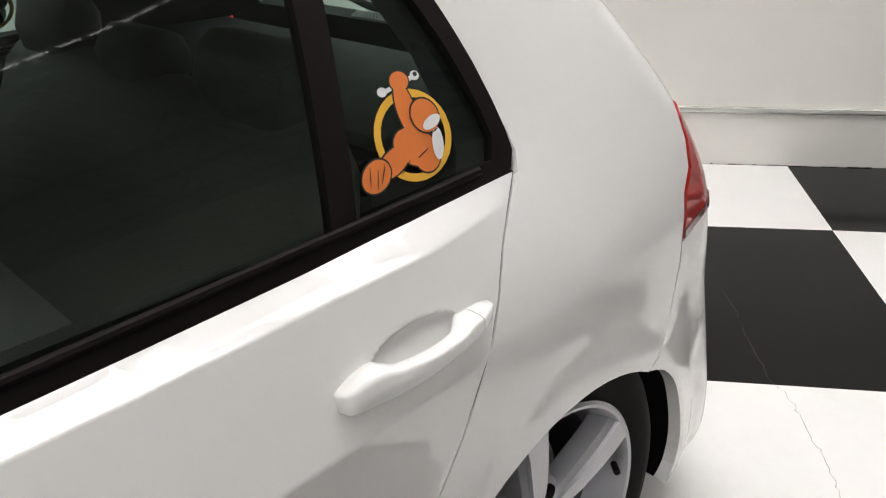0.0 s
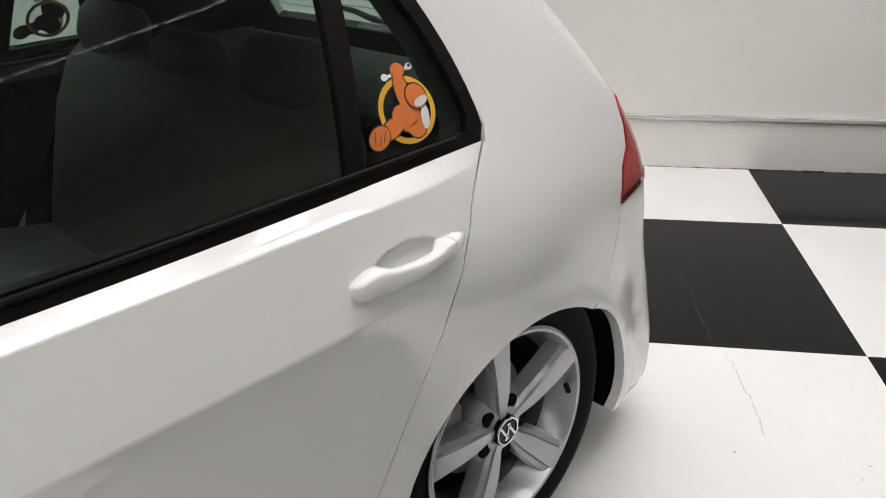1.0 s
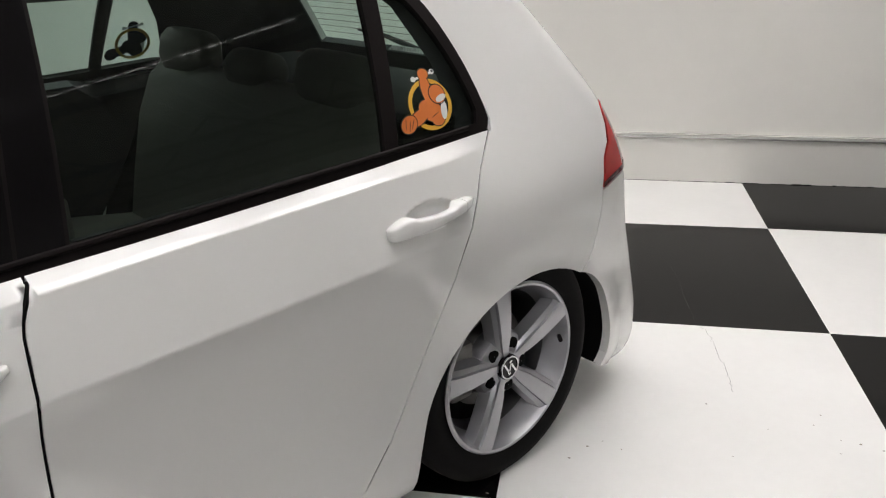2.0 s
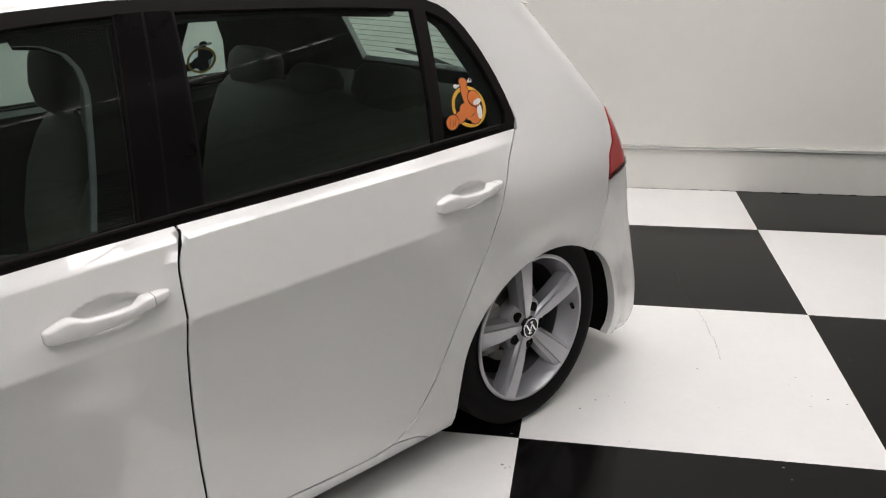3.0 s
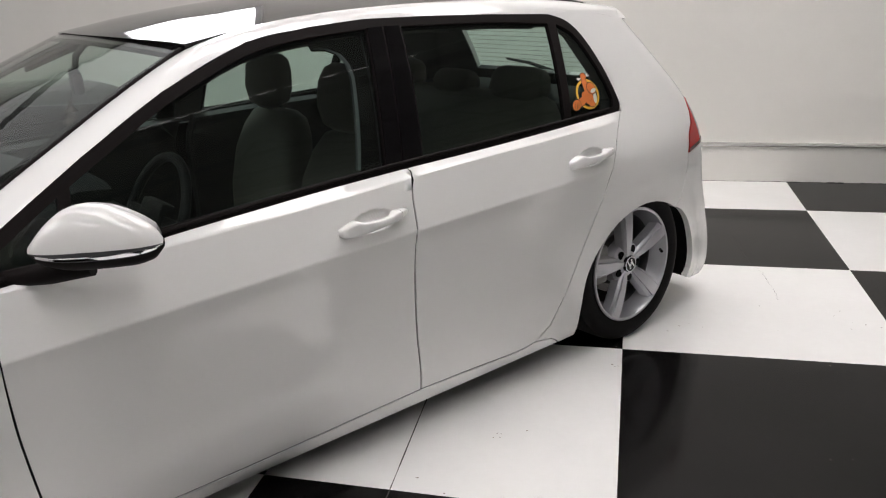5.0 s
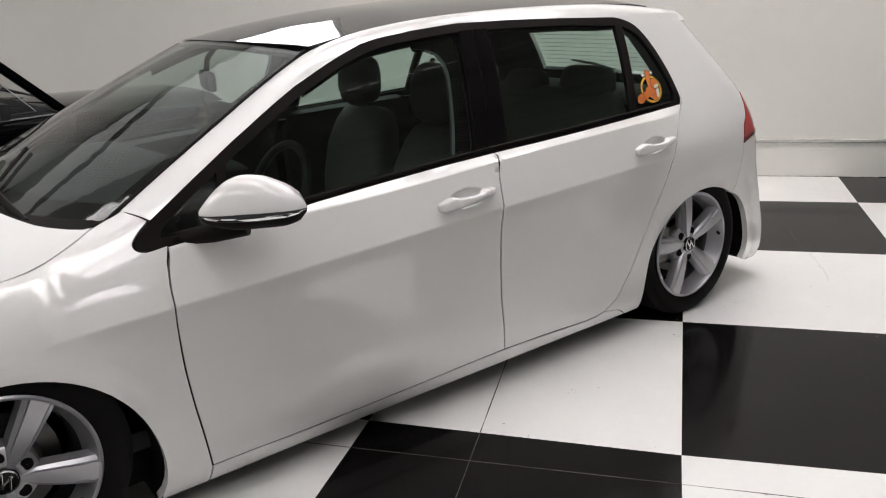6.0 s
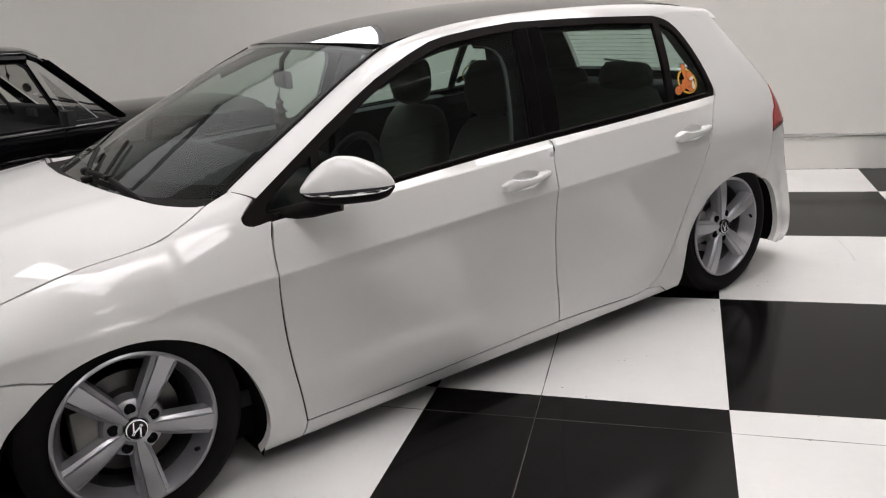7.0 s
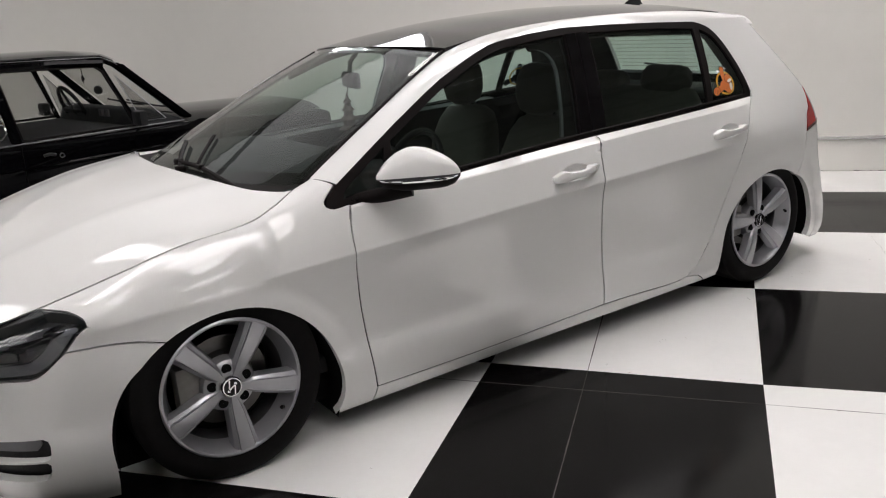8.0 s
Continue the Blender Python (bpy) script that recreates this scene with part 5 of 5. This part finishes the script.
part("aerial_fin", fin, PLASTIC, car, "black shark-fin roof aerial")

# interior mirror and what hangs from it
part("interior_mirror", boxed(0, 0, 0, 0.22, 0.032, 0.066, 0.014), PLASTIC, car, "black interior mirror", matrix=pose(0.03, 0.965, 1.118, 0, 0, -14))
part("mirror_stem", tube([(0.02, 0.965, 1.13), (0, 0.985, 1.19), (0, 1.02, 1.225)], 0.010), PLASTIC, car)
BRONZE = surface("dark_bronze_charm", (0.055, 0.033, 0.024), 0.5, metal=0.2, vary=0.3, scale=60)
charm = thing("hanging_charm", pose(0.035, 0.935, 0.88), "small dark tiered tower charm hanging under the mirror", "ornament")
bm = tube([(0, 0, 0.16), (0, 0.01, 0.215)], 0.0018, 6)
part("cord", bm, RUBBER, charm)
part("tower", lathe([(0.0, 0.0007), (0.0, 0.0319), (0.0345, 0.029), (0.0368, 0.0493), (0.0517, 0.0261), (0.0747, 0.0247), (0.077, 0.0421), (0.0943, 0.0217), (0.1127, 0.0188), (0.115, 0.0319), (0.1323, 0.0145), (0.1472, 0.013), (0.1495, 0.0217), (0.1633, 0.0087), (0.1898, 0.0014)], 8, axis="z", closed=False), BRONZE, charm, angle=20)

# decals on the quarter glass: plain shapes in their colours
def flat(points, material, name, parent, s, lift):
    pts = [Vector(p) for p in tuck(points)]
    v = [glass_side(p.x, p.y) + Vector((lift, 0, 0)) for p in pts]
    bm = bmesh.new()
    bm.faces.new([bm.verts.new((s * p.x, p.y, p.z)) for p in v])
    return part(name, bm, material, parent, smooth=False)


def ellipse(cy, cz, a, b, tilt=0.0, n=28):
    c, s = math.cos(radians(tilt)), math.sin(radians(tilt))
    return [(cy + a * math.cos(2 * math.pi * i / n) * c - b * math.sin(2 * math.pi * i / n) * s, cz + a * math.cos(2 * math.pi * i / n) * s + b * math.sin(2 * math.pi * i / n) * c) for i in range(n)]


for s in (1, -1):
    st = new("window_sticker")
    st.parent = car
    st["label"] = "yellow ring sticker with a plain orange diagonal shape"
    o, i_ = ellipse(2.459, 0.970, 0.060, 0.051), ellipse(2.459, 0.970, 0.050, 0.042)
    bm = bmesh.new()
    ring = [[bm.verts.new((s * (glass_x(*p) + 0.001), p[0], p[1])) for p in tuck(r)] for r in (o, i_)]
    for k in range(28):
        bm.faces.new((ring[0][k], ring[0][(k + 1) % 28], ring[1][(k + 1) % 28], ring[1][k]))
    part("ring", bm, YELLOW, st, smooth=False)
    at = lambda dy, dz, a, b, tilt=0.0: ellipse(2.459 + 1.18 * dy, 0.970 + 0.86 * dz, 1.12 * a, 0.88 * b, tilt)
    blobs = [at(-0.001, 0.034, 0.0125, 0.034, 3), at(0.001, 0.070, 0.0130, 0.012), at(-0.034, -0.024, 0.026, 0.015, 20), at(-0.002, -0.014, 0.030, 0.024, -20), at(0.010, -0.030, 0.018, 0.020, 10), at(-0.060, -0.034, 0.0200, 0.0185, 20), at(0.020, 0.021, 0.0195, 0.021, -15)]
    flat([(2.432, 1.020), (2.433, 1.025), (2.487, 1.034), (2.488, 1.029)], STICKER_WHITE, "white_bar", st, s, 0.0010)
    flat(at(-0.024, 0.062, 0.0065, 0.006), STICKER_WHITE, "white_disc", st, s, 0.0010)
    flat(at(0.024, 0.072, 0.0065, 0.006), STICKER_WHITE, "white_disc", st, s, 0.0010)
    flat(at(0.025, 0.0735, 0.0030, 0.003), STICKER_BLACK, "disc_eye", st, s, 0.0012)
    for k, blob in enumerate(blobs):
        over = 0.0004 * max(0, k - 4)
        flat([tuple(p) for p in inset([Vector(p) for p in blob], -0.0022)], STICKER_BLACK, "outline", st, s, 0.0014 + 2 * over)
        flat(blob, ORANGE, "orange_shape", st, s, 0.0017 + 2 * over)
    flat(at(0.027, -0.018, 0.0080, 0.021, -14), STICKER_WHITE, "white_shape", st, s, 0.0030)
    flat(at(0.026, 0.011, 0.0140, 0.0075, 14), STICKER_WHITE, "white_shape", st, s, 0.0038)
    for dy, dz, tilt in ((-0.068, -0.032, 75), (-0.060, -0.038, 70), (-0.052, -0.034, 60), (-0.022, -0.034, 35), (0.004, -0.024, 20)):
        flat(at(dy, dz, 0.010, 0.0009, tilt), STICKER_BLACK, "dark_line", st, s, 0.0034)

# heating wires and wiper on the rear window
for k in range(9):
    z = 0.972 + 0.022 * k
    part("heating_wire", tube([back(-0.46 + 0.092 * i, z) - Vector((0, 0.010, 0)) for i in range(11)], 0.0009, 4), BRONZE, hatch)
part("rear_wiper", tube([back(0.0, 0.93) + Vector((0, 0.02, 0)), back(-0.16, 0.972) + Vector((0, 0.02, 0)), back(-0.30, 0.985) + Vector((0, 0.02, 0))], [0.012, 0.008, 0.005], 8), PLASTIC, hatch)

# ---------------- the black coupe behind ----------------
BK = Matrix.Translation((-2.28, 0.5, 0)) @ Matrix.Rotation(radians(99.8), 4, "Z")     # local x forward, y to its left (away from the white car), z up
WIDE = 1.52
coupe = thing("black_coupe", BK, "old black boxy coupe with thin chrome window trim", "car")


def bpart(name, bm, material, label="", parent=None, **kw):
    ob = part(name, bm, material, None, label, **kw)
    ob.parent = parent or coupe
    return ob


def prism(profile, y0, y1, bevel=0.0):
    """A side profile of (along, z) drawn across the car."""
    bm = bmesh.new()
    a = [bm.verts.new((x, y0, z)) for x, z in profile]
    b = [bm.verts.new((x, y1, z)) for x, z in profile]
    bm.faces.new(a)
    bm.faces.new(b[::-1])
    n = len(profile)
    for i in range(n):
        bm.faces.new((a[i], b[i], b[(i + 1) % n], a[(i + 1) % n]))
    if bevel:
        bmesh.ops.bevel(bm, geom=list(bm.edges), offset=bevel, segments=3, affect="EDGES", profile=0.5)
    return bm


def bar(p, q, w, d):
    """A flat-sided pillar from p to q, w wide along the car and d deep across it."""
    p, q = Vector(p), Vector(q)
    bm = bmesh.new()
    r = []
    for c in (p, q):
        r.append([bm.verts.new((c.x + sx * w / 2, c.y + sy * d / 2, c.z)) for sx, sy in ((-1, -1), (1, -1), (1, 1), (-1, 1))])
    for i in range(4):
        bm.faces.new((r[0][i], r[0][(i + 1) % 4], r[1][(i + 1) % 4], r[1][i]))
    bm.faces.new(r[0])
    bm.faces.new(r[1])
    bmesh.ops.bevel(bm, geom=list(bm.edges), offset=min(w, d) * 0.25, segments=2, affect="EDGES")
    return bm


body = bpart("body", prism([(-1.85, 0.24), (-1.85, 0.66), (-1.72, 0.78), (-0.60, 0.790), (0.45, 0.792), (0.56, 0.765), (1.55, 0.735), (1.66, 0.70), (1.68, 0.28), (1.60, 0.22), (-1.75, 0.20)], 0.0, WIDE, 0.03), BLACK_PAINT, "gloss black body shell")
bpart("bonnet", loft([[(l, 0.05 + (WIDE - 0.10) * k / 10, 0.768 - 0.035 * (l - 0.55) + 0.075 * math.sin(math.pi * k / 10) ** 0.45) for k in range(11)] for l in (0.42, 0.55, 0.8, 1.1, 1.4, 1.6)]), BLACK_PAINT, "black bonnet")
bpart("roof", loft([[(l, 0.16 + (WIDE - 0.32) * k / 10, 1.235 + dz + 0.075 * math.sin(math.pi * (0.04 + 0.92 * k / 10)) ** 0.5) for k in range(11)] for l, dz in ((-1.35, -0.06), (-1.1, -0.01), (-0.6, 0.008), (-0.1, 0.0), (0.10, -0.022), (0.17, -0.06))]), BLACK_PAINT, "black roof")
for yy, tag in ((0.10, 1), (WIDE - 0.10, -1)):
    o = 0.05 * tag
    bpart("roof_gutter", tube([(-1.3, yy + o, 1.225), (-0.57, yy + o, 1.258), (-0.25, yy + o, 1.252), (0.03, yy + o, 1.238), (0.10, yy + o, 1.205)], 0.022, 8), BLACK_PAINT)
    bpart("window_header", tube([(-1.28, yy + 0.03 * tag, 1.20), (-0.57, yy + 0.032 * tag, 1.232), (-0.25, yy + 0.032 * tag, 1.228), (0.03, yy + 0.03 * tag, 1.21)], 0.027, 8), BLACK_PAINT)
    bpart("gutter_trim", tube([(-1.3, yy + o - 0.02 * tag, 1.236), (-0.57, yy + o - 0.02 * tag, 1.266), (0.03, yy + o - 0.02 * tag, 1.246), (0.10, yy + o - 0.02 * tag, 1.213), (0.50, yy + o - 0.08 * tag, 0.85)], 0.0025, 6), ALLOY_DARK)
    bpart("windscreen_pillar", bar((0.115, yy + o, 1.205), (0.520, yy - 0.03 * tag, 0.805), 0.075, 0.06), BLACK_PAINT)
    bpart("vent_pillar", bar((0.015, yy + o * 0.8, 1.20), (0.165, yy - 0.05 * tag, 0.79), 0.030, 0.03), BLACK_PAINT)
    bpart("door_pillar", bar((-0.635, yy + o, 1.23), (-0.575, yy - 0.05 * tag, 0.79), 0.065, 0.05), BLACK_PAINT)
    bpart("rear_pillar", bar((-1.20, yy + o, 1.21), (-1.50, yy - 0.04 * tag, 0.78), 0.26, 0.05), BLACK_PAINT)
    bpart("belt_trim", tube([(-1.6, yy - 0.105 * tag, 0.792), (-0.575, yy - 0.105 * tag, 0.800), (0.15, yy - 0.105 * tag, 0.801), (0.46, yy - 0.10 * tag, 0.801)], 0.004, 6), ALLOY_DARK)
    bpart("vent_trim", tube([(0.092, yy + 0.01 * tag, 1.128), (0.355, yy - 0.055 * tag, 0.825), (0.19, yy - 0.06 * tag, 0.828)], 0.0035, 6, True), ALLOY)
    bpart("window_seal", tube([(-0.60, yy + 0.02 * tag, 1.213), (-0.03, yy + 0.025 * tag, 1.195), (0.02, yy + 0.02 * tag, 1.16), (0.145, yy - 0.06 * tag, 0.812), (-0.55, yy - 0.06 * tag, 0.812)], 0.009, 6, True), RUBBER)
    bpart("quarter_trim", tube(crom([(-0.66, yy + 0.03 * tag, 1.19), (-0.645, yy, 1.05), (-0.625, yy - 0.05 * tag, 0.87), (-0.66, yy - 0.06 * tag, 0.835), (-0.80, yy - 0.06 * tag, 0.83), (-1.22, yy - 0.06 * tag, 0.835), (-1.12, yy + 0.01 * tag, 1.10), (-1.02, yy + 0.03 * tag, 1.18), (-0.66, yy + 0.03 * tag, 1.19)], 0.05)[:-1], 0.006, 6, True), CHROME)
    for name, quad in (("door_glass", [(-0.60, 1.22), (0.01, 1.20), (0.15, 0.80), (-0.56, 0.80)]), ("vent_glass", [(0.09, 1.13), (0.36, 0.82), (0.19, 0.82)]), ("quarter_glass", [(-0.66, 1.19), (-0.63, 0.83), (-1.22, 0.83), (-1.02, 1.18)])):
        bm = bmesh.new()
        bm.faces.new([bm.verts.new((x, yy + tag * (0.02 - 0.10 * (1.2 - z) / 0.4 + 0.02), z)) for x, z in quad])
        ob = bpart(name, bm, GLASS_COUPE, smooth=False)
        ob.visible_shadow = False
    bpart("lock_ring", lathe([(0.0, 0.010), (0.003, 0.012), (0.006, 0.0135), (0.0, 0.016)], 20, axis="z"), ALLOY_DARK, matrix=pose(-0.36, yy - 0.100 * tag, 0.70, 90 * tag, 0, 0))
    bpart("door_handle", tube([(-0.47, yy - 0.118 * tag, 0.715), (-0.44, yy - 0.125 * tag, 0.722), (-0.40, yy - 0.118 * tag, 0.712)], 0.010, 8), PLASTIC)
    bpart("door_seam", tube([(-0.578, yy - 0.1012 * tag, 0.785), (-0.582, yy - 0.1012 * tag, 0.60), (-0.59, yy - 0.1012 * tag, 0.34)], 0.004, 4), DARK)
    bpart("side_moulding", tube([(-1.75, yy - 0.102 * tag, 0.65), (-0.4, yy - 0.106 * tag, 0.655), (0.6, yy - 0.106 * tag, 0.665), (1.6, yy - 0.10 * tag, 0.66)], 0.008, 6), BLACK_PAINT)
    m = bpart("door_mirror", boxed(0.12, yy - 0.19 * tag, 0.862, 0.055, 0.13, 0.095, 0.018), PLASTIC, "black door mirror")
    bpart("stalk", tube([(0.16, yy - 0.08 * tag, 0.81), (0.13, yy - 0.15 * tag, 0.83)], 0.012), PLASTIC, parent=m)
    for l in (-1.15, 1.12):
        w = lathe([(-0.07, 0.17), (-0.08, 0.26), (-0.05, 0.29), (0.05, 0.29), (0.08, 0.26), (0.07, 0.17), (0.03, 0.16), (0.02, 0.0005)], 32, closed=False)
        for v in w.verts:
            v.co = Vector((v.co.y + l, v.co.x * -tag + yy - 0.01 * tag, v.co.z + 0.29))
        bpart("wheel", w, TYRE)
bpart("windscreen", loft([[(0.135 - 0.0 + 0.02 * math.sin(math.pi * k / 8), 0.20 + (WIDE - 0.40) * k / 8, 1.215 + 0.03 * math.sin(math.pi * k / 8)) for k in range(9)], [(0.56 + 0.05 * math.sin(math.pi * k / 8), 0.11 + (WIDE - 0.22) * k / 8, 0.815 + 0.01 * math.sin(math.pi * k / 8)) for k in range(9)]]), GLASS_COUPE, "clear windscreen").visible_shadow = False
bpart("dashboard", prism([(0.50, 0.80), (0.26, 0.905), (0.20, 0.90), (0.15, 0.78), (0.16, 0.60), (0.50, 0.60)], 0.08, WIDE - 0.08, 0.02), TRIM_CLOTH, "dark dashboard")
bpart("cabin_tub", prism([(-1.45, 0.785), (0.30, 0.789), (0.30, 0.797), (-1.45, 0.794)], 0.06, WIDE - 0.06), TRIM_CLOTH, "dark cabin trim below the windows", smooth=False)
disc = lathe([(0.0, 0.0005), (0.0, 0.062), (0.003, 0.062), (0.003, 0.0005)], 32, axis="z", closed=False)
bpart("window_sticker", disc, YELLOW, "round gold sticker inside the quarter glass", matrix=pose(-0.80, 0.075, 0.93, 78, 0, 0))
charm_line = tube([(0.08, 0.62, 1.19), (0.082, 0.62, 1.12)], [0.003, 0.003], 6)
bpart("hanging_tag", charm_line, RUBBER, "small dark tag hanging from the mirror")
bpart("tag_end", tube([(0.08, 0.62, 1.125), (0.083, 0.62, 1.105), (0.08, 0.62, 1.075)], [0.006, 0.013, 0.004], 8), RUBBER)
GREY_VENT = surface("grey_vent_plastic", (0.12, 0.12, 0.12), 0.5)
for k in range(4):
    bpart("dash_vent", boxed(0.17, 0.52 + 0.045 * k, 0.865, 0.012, 0.028, 0.05, 0.003), GREY_VENT)
sw = pose(0.17, 1.12, 0.87, 0, 68, 0)
bpart("steering_wheel", tube([sw @ Vector((0.18 * math.cos(2 * math.pi * i / 32), 0.18 * math.sin(2 * math.pi * i / 32), 0)) for i in range(32)], 0.014, 8, True), PLASTIC, "black steering wheel")
bm = bmesh.new()
for a in (0, 90):
    box(bm, 0, 0, -0.01, 0.34, 0.03, 0.012, 0.003, sw @ pose(0, 0, 0, 0, 0, a))
bpart("wheel_spokes", bm, PLASTIC)
bm = lathe([(-0.006, 0.0005), (-0.006, 0.05), (0.006, 0.05), (0.006, 0.0005)], 24, closed=False)
for v in bm.verts:
    v.co = Vector((v.co.x + 0.30, v.co.y * 1.3 + 0.95, v.co.z * 0.6 + 1.0))
bpart("interior_mirror", bm, PLASTIC)
for sy in (0.40, 1.10):
    st = cushion([(0, 0.30, 0.24, 0.06), (0.02, 0.5, 0.25, 0.07), (0.06, 0.72, 0.22, 0.06), (0.08, 0.80, 0.12, 0.04)], 0)
    for v in st.verts:
        v.co = Vector((-0.45 - v.co.y, sy + v.co.x, v.co.z))
    bpart("seat", st, TRIM_CLOTH, angle=80)
bpart("wiper", tube([(0.60, 0.45, 0.855), (0.56, 0.62, 0.865), (0.50, 0.95, 0.905)], 0.007, 6), PLASTIC)
bpart("wiper", tube([(0.62, 0.95, 0.855), (0.58, 1.1, 0.868), (0.52, 1.35, 0.90)], 0.007, 6), PLASTIC)

# ---------------- wall rail and floor joints ----------------
base = hall_box("wall_base", X0, X1, WALL_Y - 0.014, WALL_Y, 0.0, 0.240, WALL_PAINT, "low white painted plinth along the wall", "plinth")
RAIL_PAINT = surface("white_metal_strip", (0.74, 0.73, 0.70), 0.2, metal=0.5, vary=0.08, scale=3)
rail = part("trim_rail", boxed((X0 + X1) / 2, WALL_Y - 0.016, 0.2515, X1 - X0, 0.032, 0.022, 0.006), RAIL_PAINT, None, matrix=HALL)
# Thin dark strip: the rail's shade on the plinth, put in as a line.
part("rail_shade_line", boxed((X0 + X1) / 2, WALL_Y - 0.0165, 0.2388, X1 - X0, 0.004, 0.0030), DARK, base, smooth=False)
tagged(rail, "thin glossy metal strip along the top of the plinth", "wall trim", kind="structure")
random.seed(4)
bm = bmesh.new()
x = X0
while x < X1:
    w = random.uniform(0.008, 0.05)
    h = random.choice((0.001, 0.002, 0.002, 0.0035)) if random.random() < 0.6 else 0.0005
    box(bm, x + w / 2, WALL_Y - 0.0155, h / 2, w, 0.003, h)
    x += w
part("base_gap", bm, DARK, base, "ragged dark gap at the floor", smooth=False)
# ---------------- the floor ----------------
FLOOR_WHITE = surface("white_floor_paint", (0.82, 0.815, 0.80), 0.20, vary=0.04, scale=2.2, rough_vary=0.08, bump_scale=3.0, bump_strength=0.05, fine=30)
FLOOR_BLACK = surface("black_floor_paint", (0.0062, 0.0058, 0.0058), 0.13, spec=0.13, vary=0.3, scale=2.2, rough_vary=0.05, bump_scale=3.0, bump_strength=0.04, fine=30)
slab = hall_box("floor", X0, X1, Y0, WALL_Y, -0.15, -0.02, WALL_PAINT, "glossy black and white checkered painted concrete floor", "floor")
meshes = {}
for col, mat in (("white", FLOOR_WHITE), ("black", FLOOR_BLACK)):
    bm = boxed(SQUARE / 2, SQUARE / 2, -0.01, SQUARE, SQUARE, 0.02)
    me = bpy.data.meshes.new("floor_square")
    bm.to_mesh(me)
    bm.free()
    me.materials.append(mat)
    meshes[col] = me
# the painted lines wander a little from the true grid
WANDER = {(1, 1): (-0.010, 0.0), (1, 2): (-0.026, 0.010), (1, 3): (-0.036, 0.0), (0, -1): (0.010, -0.020), (0, -2): (0.030, 0.0), (-1, -1): (0.022, 0.0), (-1, -2): (0.040, 0.02)}
for i in range(-11, 8):
    for j in range(-9, 3):
        me = meshes["black" if (i + j) % 2 else "white"]
        moved = {(a, b): WANDER[(i + a, j + b)] for a in (0, 1) for b in (0, 1) if (i + a, j + b) in WANDER}
        if moved:
            me = me.copy()
            for v in me.vertices:
                dx, dy = moved.get((round(v.co.x / SQUARE), round(v.co.y / SQUARE)), (0, 0))
                v.co.x, v.co.y = v.co.x + dx, v.co.y + dy
        sq = new("floor_square", me)
        sq.parent = slab
        sq.matrix_basis = pose(i * SQUARE, j * SQUARE, 0)

# saw-cut joints across the painted slab
JOINT = surface("dark_floor_joint", (0.05, 0.045, 0.04), 0.7, vary=0.4, scale=30)
for x0, y0, x1, y1 in ((-0.675, -8.5, -0.66, WALL_Y - 0.02), (X0, -1.21, X1, -1.21), (X0, -6.2, X1, -6.2), (-5.6, Y0, -5.6, WALL_Y - 0.02)):
    rows, n = [], 160
    for i in range(n + 1):
        t = i / n
        x, y = x0 + (x1 - x0) * t, y0 + (y1 - y0) * t
        w = 0.0016 * random.uniform(0.5, 1.5)
        if abs(x1 - x0) < 1:
            x = -0.575 - 0.048 * (y + 2.0) if x0 > -1 else x
            rows.append([(x - w, y, 0.0006), (x + w, y, 0.0006)])
        else:
            rows.append([(x, y - w, 0.0006), (x, y + w, 0.0006)])
    j = part("floor_joint", loft(rows), JOINT, slab, smooth=False)

# a wandering hairline crack and small scuffs in the paint
CRACK = surface("worn_paint_crack", (0.07, 0.065, 0.06), 0.8, vary=0.4, scale=40)
inv = HALL.inverted()
random.seed(11)
line = crom([(0.40, 4.11), (0.49, 4.02), (0.58, 3.91), (0.69, 3.79), (0.735, 3.735), (0.80, 3.70), (0.86, 3.64), (0.925, 3.56), (0.945, 3.548), (1.005, 3.48), (1.06, 3.40)], 0.012)
rows = []
for p in line:
    q = inv @ Vector((p.x + random.uniform(-0.004, 0.004), p.y + random.uniform(-0.004, 0.004), 0))
    w = random.uniform(0.0002, 0.0008)
    rows.append([(q.x - w, q.y, 0.0005), (q.x + w, q.y, 0.0005)])
part("floor_crack", loft(rows), CRACK, slab, smooth=False)
SCUFF = surface("grey_brown_scuff", (0.20, 0.17, 0.14), 0.8, vary=0.4, scale=60)
for cx, cy, spread, count in ((0.98, 2.40, 0.012, 4), (1.38, 3.43, 0.09, 9), (1.03, 1.76, 0.012, 4), (0.70, 1.72, 0.02, 3), (1.11, 1.44, 0.02, 2), (1.5, 2.6, 0.5, 10), (2.3, 1.6, 0.5, 8), (1.7, 3.3, 0.4, 8), (0.95, 2.9, 0.08, 6), (1.3, 0.9, 0.3, 6)):
    bm = bmesh.new()
    for k in range(count):
        q = inv @ Vector((cx + random.gauss(0, spread), cy + random.gauss(0, spread), 0))
        r, a = random.uniform(0.0012, 0.0032), random.uniform(0, 3.1)
        n = 7
        bm.faces.new([bm.verts.new((q.x + r * random.uniform(0.5, 1.3) * math.cos(a + 2 * math.pi * i / n) * 1.6, q.y + r * random.uniform(0.5, 1.3) * math.sin(a + 2 * math.pi * i / n), 0.0005)) for i in range(n)])
    part("floor_scuff", bm, SCUFF, slab, smooth=False)
